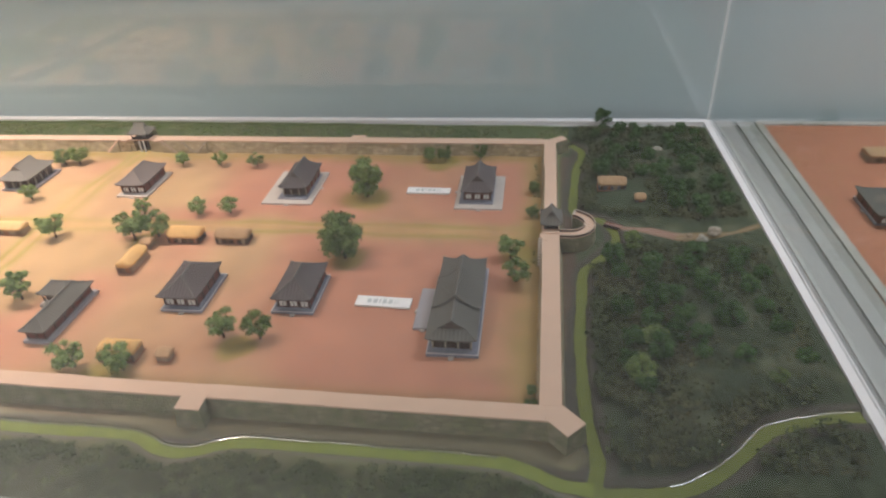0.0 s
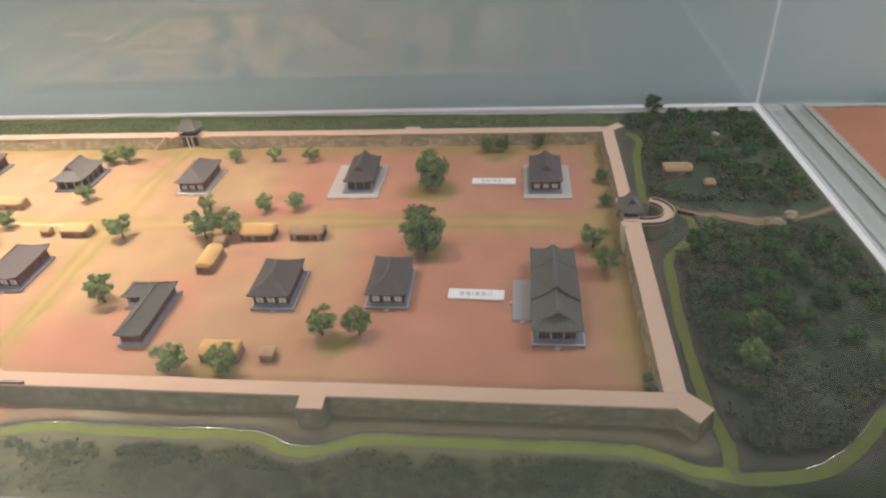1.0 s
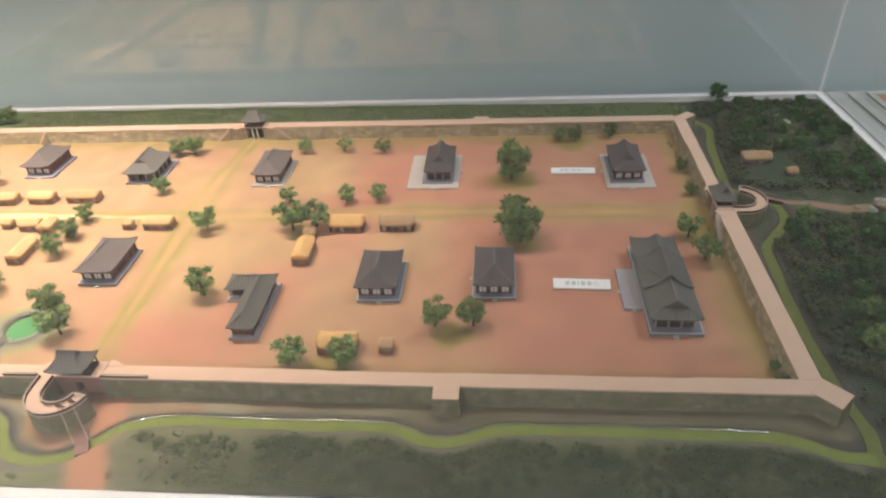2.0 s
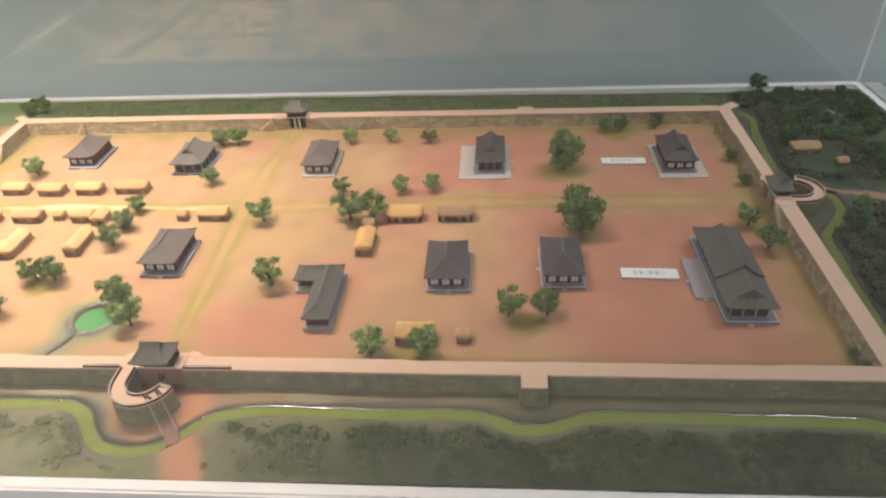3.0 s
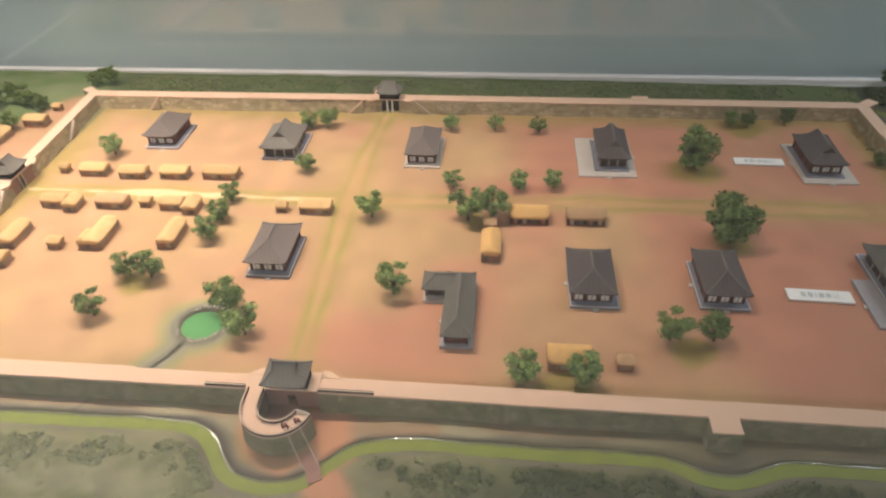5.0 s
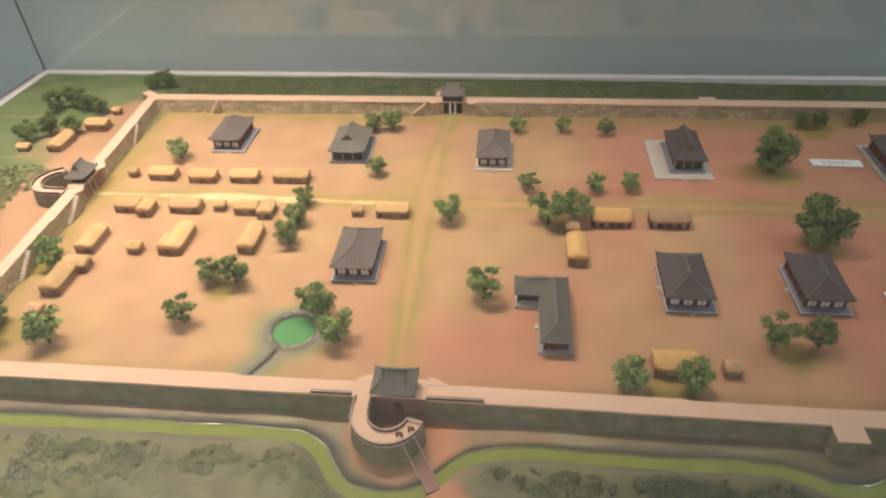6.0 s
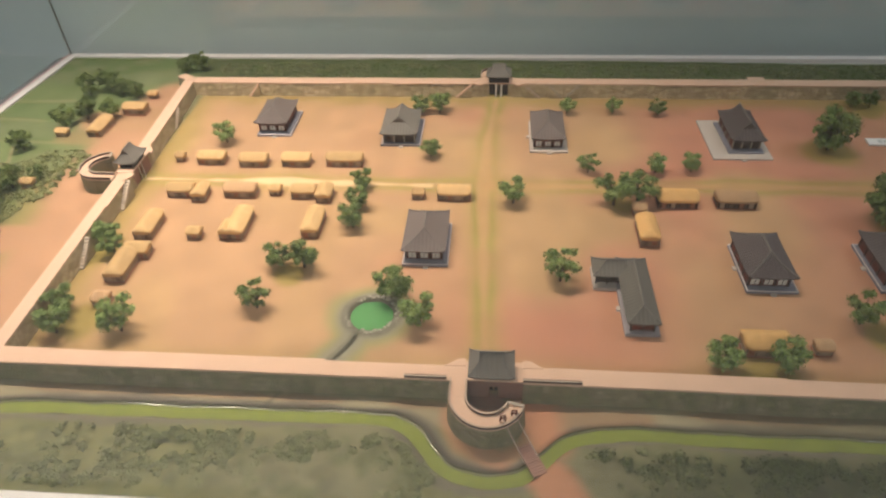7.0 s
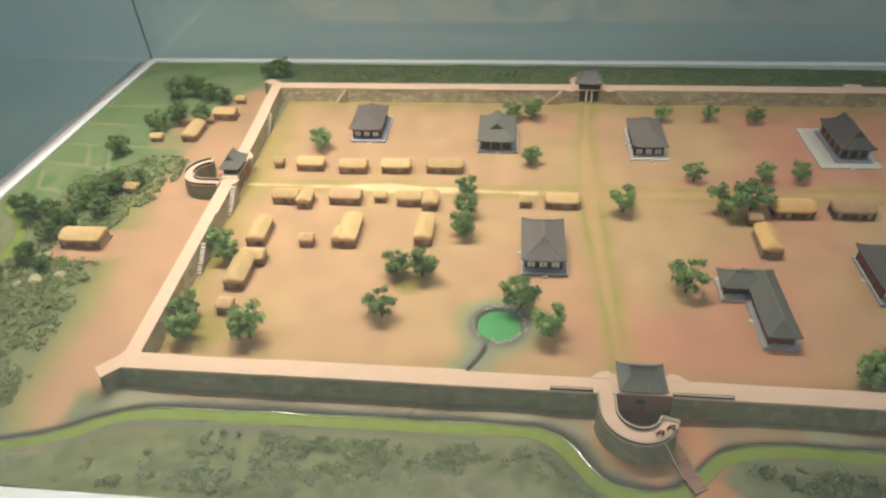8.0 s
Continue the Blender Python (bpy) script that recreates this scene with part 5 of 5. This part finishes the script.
hut(1.40, 1.52, 2.60, 2.68, "thatched hut on the neighbouring red-brown model", group=OUT, dull=True, eave=0.026, rise=0.02)
hall("tiled_hall", "grey tiled house on the neighbouring red-brown model", (1.25, 1.42, 2.14, 2.32), (1.24, 1.43, 2.13, 2.33), 0.036, 0.08, "hip", M_PODIUM, group="houses of the neighbouring model", tile=M_TILE_GREEN)

# ---- label boards ----


def label_board(x0, x1, y0, y1, turn):
    t = thing("label_board", (x0 + x1) / 2, (y0 + y1) / 2, 0.001, "white label board with grey print lying on the earth", "sign", "label boards", turn=turn)
    w, d = (x1 - x0) / 2, (y1 - y0) / 2
    part("board", slab(-w, w, -d, d, 0, 0.006, 0.0004), M_SIGN, t)
    x = -w * 0.58
    for k in range(7):
        bw = w * (0.15 if k in (0, 1, 3, 4) else 0.04)
        part("print_bar", slab(x, x + bw, -d * 0.40, d * 0.40, 0.0061, 0.0065), M_INK, t)
        x += bw + w * 0.07


label_board(-0.340, -0.178, 1.613, 1.657, -2)
label_board(-0.307, -0.146, 2.288, 2.330, -1)

# ---- trees ----


def leaf_cloud(rnd, centres, per, size):
    """Vertices and faces of small bent leaves scattered over round lobes."""
    vs, fs = [], []
    for (c, r) in centres:
        for _ in range(int(per * (r / 0.2) ** 2)):
            d = Vector((rnd.gauss(0, 1), rnd.gauss(0, 1), rnd.gauss(0, 1))).normalized()
            if d.z < -0.55:
                d.z *= -0.6
            p = Vector(c) + Vector((d.x, d.y, d.z * 0.8)) * r * rnd.uniform(0.65, 1.38)
            nrm = (d + Vector((rnd.gauss(0, 0.5), rnd.gauss(0, 0.5), rnd.gauss(0.2, 0.5)))).normalized()
            a = nrm.orthogonal().normalized()
            a.rotate(Matrix.Rotation(rnd.uniform(0, 6.28), 3, nrm))
            b = nrm.cross(a)
            s = size * rnd.uniform(0.6, 1.3)
            i = len(vs)
            vs += [p - a * s, p + b * s * 0.6 + nrm * s * 0.25, p + a * s, p - b * s * 0.6 + nrm * s * 0.25]
            fs += [(i, i + 1, i + 3), (i + 1, i + 2, i + 3)]
    return vs, fs


def make_tree(seed, material, spread=0.39, lobes=13, low=0.25):
    """A unit-high model tree: bent trunk, limbs, and a ragged crown of many small leaves."""
    rnd = random.Random(seed)
    t = thing("tree", 0, 0, 0, "green model tree with ragged leafy crown", "tree")
    bm = bmesh.new()
    lean = Vector((rnd.uniform(-0.06, 0.06), rnd.uniform(-0.06, 0.06), 0))
    fork = lean + Vector((0, 0, 0.40))
    tube(bm, (0, 0, -0.05), lean * 0.5 + Vector((0, 0, 0.2)), 0.045, 0.034)
    tube(bm, lean * 0.5 + Vector((0, 0, 0.2)), fork, 0.034, 0.026)
    centres = []
    for k in range(lobes):
        ang = k * 2.4 + rnd.uniform(-0.5, 0.5)
        f = (k + 0.5) / lobes
        z = low + (0.92 - low) * (1 - f) * rnd.uniform(0.85, 1.0) + rnd.uniform(0, 0.06)
        rr = spread * math.sin(math.pi * min(1.0, 0.22 + 0.62 * f)) * rnd.uniform(0.55, 1.1)
        c = lean + Vector((rr * math.cos(ang), rr * math.sin(ang), z))
        r = rnd.uniform(0.09, 0.19)
        centres.append((c, r))
        tube(bm, fork - Vector((0, 0, rnd.uniform(0, 0.2))), c, 0.016, 0.006, 5)
    part("trunk", bm, M_BARK, t)
    crown = bmesh.new()
    for c, r in centres:
        new_v = bmesh.ops.create_icosphere(crown, subdivisions=2, radius=r * 0.58)["verts"]
        for v in new_v:
            n = noise.noise(v.co * 14 + Vector((seed, 0, 0)))
            v.co = v.co * (1 + 0.7 * n)
            v.co.z *= 0.8
            v.co += c
    me = bpy.data.meshes.new("tmp")
    vs, fs = leaf_cloud(rnd, centres, 210, 0.046)
    me.from_pydata([tuple(v) for v in vs], [], fs)
    crown.from_mesh(me)
    bpy.data.meshes.remove(me)
    part("crown", crown, material, t)
    return t


def put_trees(protos, spots, seed, label, group):
    rnd = random.Random(seed)
    for k, (x, y, h) in enumerate(spots):
        h *= 1.03
        p = protos[(k + seed) % len(protos)]
        m = pose(x, y, -0.001, 0, 0, rnd.uniform(0, 360)) @ Matrix.Diagonal((h * rnd.uniform(0.95, 1.1), h * rnd.uniform(0.95, 1.1), h, 1))
        tagged(copy_thing(p, m), label, "tree", group)


GREEN = [make_tree(s, M_LEAF) for s in (11, 12, 13, 14)] + [make_tree(15, M_LEAF, 0.42, 13, 0.30)]
MID = [make_tree(s, M_LEAF_MID) for s in (31, 32, 33)] + [make_tree(34, M_LEAF_MID, 0.40, 13, 0.30)]
BIG = [make_tree(s, M_LEAF_MID, 0.35, 19, 0.15) for s in (41, 42)]
DARK = [make_tree(s, M_LEAF_DARK) for s in (21, 22)] + [make_tree(23, M_LEAF_DARK, 0.36, 17, 0.30), make_tree(24, M_LEAF_DARK, 0.38, 16, 0.30)]
TOWN = "trees inside the town"
put_trees(MID, [(-0.670, 1.456, 0.084), (-0.565, 1.458, 0.076)], 6, "darker green tree on open pinkish ground", TOWN)
put_trees(GREEN, [(-2.492, 2.258, 0.082), (-1.820, 2.487, 0.070), (-1.758, 2.490, 0.080), (-1.764, 2.182, 0.062), (-1.489, 1.925, 0.090), (-1.250, 2.100, 0.066)], 1, "green model tree on the ochre town floor", TOWN)
put_trees(GREEN, [(-1.959, 1.985, 0.066), (-1.952, 1.885, 0.070), (-1.954, 1.785, 0.074)], 2, "green model tree in a row of three beside the lane", TOWN)
put_trees(GREEN, [(-1.037, 2.105, 0.064), (-0.922, 2.115, 0.062), (-1.190, 1.925, 0.108), (-1.115, 1.950, 0.102)], 3, "green model tree near the thatched huts", TOWN)
put_trees(GREEN, [(-1.291, 2.490, 0.058), (-1.124, 2.500, 0.062), (-0.962, 2.488, 0.062)], 4, "small green tree in a row before the back wall", TOWN)
put_trees(GREEN, [(-2.650, 1.690, 0.070), (-2.610, 1.640, 0.066), (-2.630, 1.405, 0.074), (-2.618, 1.335, 0.078), (-2.457, 1.350, 0.090)], 5, "green model tree behind the west wall", TOWN)
put_trees(GREEN, [(-2.142, 1.445, 0.080), (-2.120, 1.610, 0.074), (-2.058, 1.605, 0.082), (-1.790, 1.500, 0.088), (-1.722, 1.405, 0.090), (-1.370, 1.580, 0.098)], 6, "green model tree with dark shadow on open ground", TOWN)
put_trees(GREEN, [(-1.022, 1.312, 0.084), (-0.884, 1.312, 0.080)], 7, "green model tree near the south wall", TOWN)
put_trees(MID, [(-0.262, 2.568, 0.060), (-0.195, 2.566, 0.060), (-0.055, 2.590, 0.058)], 8, "small mid-green tree before the back wall", TOWN)
put_trees(BIG, [(-0.430, 1.858, 0.146), (-0.450, 2.264, 0.140)], 9, "large dark green tree on mossy ground", TOWN)
put_trees(GREEN, [(0.095, 1.885, 0.076), (0.118, 1.765, 0.080)], 10, "green tree close to the east wall", TOWN)
put_trees(MID[:2], [(0.160, 2.310, 0.046), (0.155, 2.135, 0.042), (0.166, 1.262, 0.034), (0.170, 1.31, 0.028)], 11, "olive bushy tree against the east wall", TOWN)
WESTW = "trees west of the town"
put_trees(MID, [(-2.860, 2.820, 0.066), (-2.805, 2.850, 0.080), (-3.170, 2.605, 0.082), (-3.110, 2.655, 0.086), (-3.04, 2.615, 0.074), (-2.965, 2.590, 0.066)], 12, "dark green tree behind western huts", WESTW)
put_trees(MID, [(-3.145, 2.355, 0.082), (-3.085, 2.410, 0.085), (-2.995, 2.420, 0.070), (-3.209, 2.190, 0.076)], 13, "dark green tree beside fields", WESTW)
put_trees(MID, [(-3.170, 1.870, 0.072), (-3.110, 1.955, 0.076), (-3.300, 1.800, 0.075), (-3.150, 1.755, 0.076), (-3.045, 2.00, 0.050), (-3.225, 1.80, 0.066), (-3.09, 1.83, 0.066), (-3.353, 1.831, 0.066), (-3.19, 1.70, 0.062), (-3.13, 1.90, 0.07)], 14, "green tree of a western copse", WESTW)
put_trees(MID, [(-3.20, 1.60, 0.060), (-3.13, 1.57, 0.05), (-3.24, 1.52, 0.06), (-3.30, 1.45, 0.06)], 15, "low dark tree by the western stream", WESTW)
rnd = random.Random(31)
spots = []
while len(spots) < 64:
    x, y = rnd.uniform(0.40, 0.82), rnd.uniform(1.22, 2.90)
    if 1.90 < y < 2.16 or (0.36 < x < 0.60 and 2.14 < y < 2.44) or (y < 1.40 and x > 0.45):
        continue
    if all((x - a) ** 2 + (y - b) ** 2 > 0.065 ** 2 for a, b, _ in spots):
        spots.append((x, y, rnd.uniform(0.050, 0.080) * (0.72 if y > 2.6 else 1)))
put_trees(DARK, spots, 16, "dark green tree of the eastern wood", "trees of the eastern wood")
put_trees(DARK[:2], [(0.455, 2.930, 0.076)], 17, "tall dark tree standing against the back frame", "trees of the eastern wood")
put_trees(MID, [(0.47, 1.945, 0.062), (0.43, 1.37, 0.07), (0.47, 1.50, 0.066), (0.74, 1.385, 0.05)], 18, "bright green tree of the eastern wood", "trees of the eastern wood")
for p in GREEN + MID + BIG + DARK:
    for o in list(p.children_recursive) + [p]:
        bpy.data.objects.remove(o)

# ---- scrub and hedges, too many to count ----


def scrub(name, label, seed, spots, leaves, material, flat=0.6, leaf=0.30):
    """Low bushes as one sheet: lumpy hearts under many small leaves. spots: x, y, z, radius."""
    r = np.random.RandomState(seed)
    P = np.array(spots)
    n = len(P)
    squash = np.array((1, 1, flat))
    d = r.normal(size=(n, leaves, 3))
    d[..., 2] = np.abs(d[..., 2])
    d /= np.linalg.norm(d, axis=-1, keepdims=True)
    lump = 0.45 + 0.90 * r.rand(n, leaves, 1)
    c = P[:, None, :3] + d * P[:, None, 3:4] * lump * squash
    nrm = d * np.array((0.6, 0.6, 1.3)) + r.normal(scale=0.5, size=d.shape)
    nrm /= np.linalg.norm(nrm, axis=-1, keepdims=True)
    ref = r.normal(size=d.shape)
    a = np.cross(nrm, ref)
    a /= np.linalg.norm(a, axis=-1, keepdims=True) + 1e-9
    b = np.cross(nrm, a)
    s = P[:, None, 3:4] * leaf * (0.7 + 0.7 * r.rand(n, leaves, 1))
    V = np.stack([c - a * s, c + b * s * 0.65 + nrm * s * 0.3, c + a * s, c - b * s * 0.65 + nrm * s * 0.3], 2).reshape(-1, 3)
    k = np.arange(n * leaves)[:, None] * 4
    F = np.concatenate([k + np.array([[0, 1, 3]]), k + np.array([[1, 2, 3]])])
    # the heart of a bush: a dome of two rings and a crown
    ang = np.arange(7) * math.tau / 7
    dome = np.concatenate([np.stack([np.cos(ang), np.sin(ang), 0 * ang - 0.5], -1), np.stack([0.72 * np.cos(ang + 0.4), 0.72 * np.sin(ang + 0.4), 0 * ang + 0.55], -1), [[0, 0, 0.85]]])
    H = P[:, None, :3] + dome[None] * P[:, None, 3:4] * (0.30 + 0.42 * r.rand(n, 15, 1)) * squash
    j = np.arange(7)
    tri = np.concatenate([np.stack([j, (j + 1) % 7, 7 + j], -1), np.stack([(j + 1) % 7, 7 + (j + 1) % 7, 7 + j], -1), np.stack([7 + j, 7 + (j + 1) % 7, 0 * j + 14], -1)])
    G = (tri[None] + (np.arange(n) * 15)[:, None, None]).reshape(-1, 3) + len(V)
    me = bpy.data.meshes.new(name)
    me.from_pydata(np.concatenate([V, H.reshape(-1, 3)]).tolist(), [], np.concatenate([F, G]).tolist())
    me.materials.append(material)
    return tagged(new(name, me), label, "bushes", kind="stuff")


def scatter(seed, n, x0, x1, y0, y1, r0, r1, keep, z=0.002):
    rr = np.random.RandomState(seed)
    X, Y = rr.uniform(x0, x1, n * 4), rr.uniform(y0, y1, n * 4)
    ok = keep(X, Y)
    X, Y = X[ok][:n], Y[ok][:n]
    return [(x, y, z, q) for x, y, q in zip(X, Y, rr.uniform(r0, r1, len(X)))]


def clear_of_water(X, Y, r):
    return (line_distance(X, Y, MOAT) > r) & (line_distance(X, Y, MOAT_EAST) > r) & (line_distance(X, Y, BRANCH) > r) & (line_distance(X, Y, STREAM_WEST) > r)


def front_keep(X, Y):
    # thicker towards the east
    below = np.interp(X, [p[0] for p in MOAT], [p[1] for p in MOAT])
    return (Y < below - 0.045) & (soft_noise(X, Y, 0.018, 61) * 0.5 + soft_noise(X, Y, 0.085, 62) * 0.5 > 0.56 - 0.16 * step_up(X, -1.5, -0.9)) & (line_distance(X, Y, [(-1.45, 1.03), (-1.39, 0.9)]) > 0.06)


def east_keep(X, Y):
    path = line_distance(X, Y, [(0.30, 2.15), (0.40, 2.12), (0.45, 2.08), (0.54, 2.074), (0.64, 2.042), (0.716, 2.05), (0.8, 2.067), (0.9, 2.125)])
    yard = (X > 0.37) & (X < 0.57) & (Y > 2.19) & (Y < 2.42)
    west = np.interp(Y, [p[1] for p in MOAT_EAST[:110:6]], [p[0] for p in MOAT_EAST[:110:6]])
    return clear_of_water(X, Y, 0.034) & (path > 0.035) & ((Y > 2.16) | (Y < 1.97) | (path > 0.09)) & ~yard & (X > west + 0.030) & (soft_noise(X, Y, 0.021, 61) * 0.5 + soft_noise(X, Y, 0.055, 62) * 0.5 > 0.34)


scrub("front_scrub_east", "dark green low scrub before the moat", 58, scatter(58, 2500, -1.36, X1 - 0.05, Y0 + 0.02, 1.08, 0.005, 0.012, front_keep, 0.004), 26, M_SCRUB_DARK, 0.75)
scrub("front_scrub", "olive green low scrub before the moat", 51, scatter(51, 1700, X0 + 0.03, -1.1, Y0 + 0.02, 1.08, 0.004, 0.010, front_keep, 0.003), 26, M_LEAF_OLIVE, 0.7)
scrub("wood_undergrowth", "dense dark green undergrowth of the eastern wood", 52, scatter(52, 2300, 0.33, 0.855, 1.13, 2.88, 0.009, 0.022, east_keep, 0.012), 26, M_WOODLAND, 0.75)
scrub("back_hedge", "dark green hedge strip behind the back wall", 53, scatter(53, 800, -2.74, 0.30, 2.80, 2.92, 0.004, 0.010, lambda X, Y: (soft_noise(X, Y, 0.12, 44) > 0.3) & (Y < 2.915) & (line_distance(X, Y, [(-1.54, 2.66), (-1.54, 2.78)]) > 0.10), 0.001), 20, M_LEAF_MID, 0.5)
scrub("back_hedge_olive", "olive low scrub behind the back wall", 54, scatter(54, 1300, -2.74, 0.30, 2.745, 2.92, 0.005, 0.011, lambda X, Y: (soft_noise(X, Y, 0.09, 45) > 0.35) & (line_distance(X, Y, [(-1.54, 2.66), (-1.54, 2.78)]) > 0.10), 0.002), 20, M_LEAF_OLIVE, 0.6)


def copse_keep(X, Y):
    d = np.minimum(np.hypot((X + 3.13) / 1.2, Y - 1.97), np.hypot(X + 3.16, Y - 1.82))
    d = np.minimum(d, np.hypot((X + 3.15), (Y - 1.45) * 0.55))
    d = np.minimum(d, np.hypot((X + 3.03) / 1.1, Y - 2.085) + 0.035)
    return (d < 0.14) & clear_of_water(X, Y, 0.03) & ~((X > -3.16) & (X < -2.98) & (Y > 1.62) & (Y < 1.76))


scrub("western_copse", "green undergrowth of a copse west of the wall", 55, scatter(55, 800, -3.43, -2.86, 1.15, 2.20, 0.006, 0.014, copse_keep), 24, M_LEAF_SAGE, 0.6)
scrub("western_scrub", "olive scrub between stream and western road", 56, scatter(56, 1000, -3.43, -2.94, 0.98, 1.62, 0.005, 0.013, lambda X, Y: clear_of_water(X, Y, 0.035) & (soft_noise(X, Y, 0.021, 61) * 0.5 + soft_noise(X, Y, 0.055, 62) * 0.5 > 0.5) & (X < -2.92 - 0.15 * (Y - 1.1)), 0.004), 16, M_LEAF_SAGE, 0.6)
scrub("wall_foot_bushes", "olive bushes along the inner foot of the east wall", 57, scatter(57, 30, 0.165, 0.188, 1.26, 2.60, 0.004, 0.009, lambda X, Y: soft_noise(X, Y, 0.12, 47) > 0.55), 24, M_LEAF_OLIVE, 1.0)

# ---- stones ----


def rock(x, y, r, seed, label, material):
    bm = bmesh.new()
    bmesh.ops.create_icosphere(bm, subdivisions=2, radius=r)
    for v in bm.verts:
        v.co *= 1 + 0.5 * noise.noise(v.co * (1.2 / r) + Vector((seed, 0, 0)))
        v.co.z = max(v.co.z * 0.75, -r * 0.3)
    ob = part("rock", bm, material)
    ob.location = (x, y, r * 0.25 + (0.012 if x > 0 else 0.003))
    tagged(ob, label, "rock", "rocks of the eastern wood" if x > 0 else "stones in the western scrub")


rock(0.735, 2.050, 0.020, 1, "tan rough rock beside the wood path", M_STEP)
rock(0.690, 2.005, 0.016, 2, "grey-brown rock below the wood path", M_RIM)
rock(0.655, 2.025, 0.010, 3, "small brown rock at the path", M_MUD)
rock(0.640, 2.650, 0.022, 4, "grey boulder among the dark trees", M_RIM)
rock(0.560, 2.560, 0.012, 5, "small grey boulder among the dark trees", M_RIM)
for k, (x, y, r) in enumerate(((-3.150, 1.618, 0.016), (-3.122, 1.515, 0.020), (-3.063, 1.541, 0.016), (-3.165, 1.500, 0.012))):
    rock(x, y, r, 8 + k, "pale straw-coloured mound lying in olive scrub", M_STRAW)
rim_rnd = random.Random(77)
for k in range(34):
    a = k * math.tau / 34 + rim_rnd.uniform(-0.05, 0.05)
    if 3.9 < a % math.tau < 4.25:
        continue
    bm = bmesh.new()
    bmesh.ops.create_icosphere(bm, subdivisions=1, radius=0.0062)
    for v in bm.verts:
        v.co *= 1 + 0.45 * noise.noise(v.co * 260 + Vector((k, 0, 0)))
        v.co.z *= 0.6
    ob = part("rim_stone", bm, M_RIM)
    rr = 0.063 + rim_rnd.uniform(-0.003, 0.004)
    ob.location = (POND[0] + rr * math.cos(a), POND[1] + rr * 0.95 * math.sin(a), 0.0035)
    tagged(ob, "grey wet stone set round the green pond", "stone", "stones round the pond")
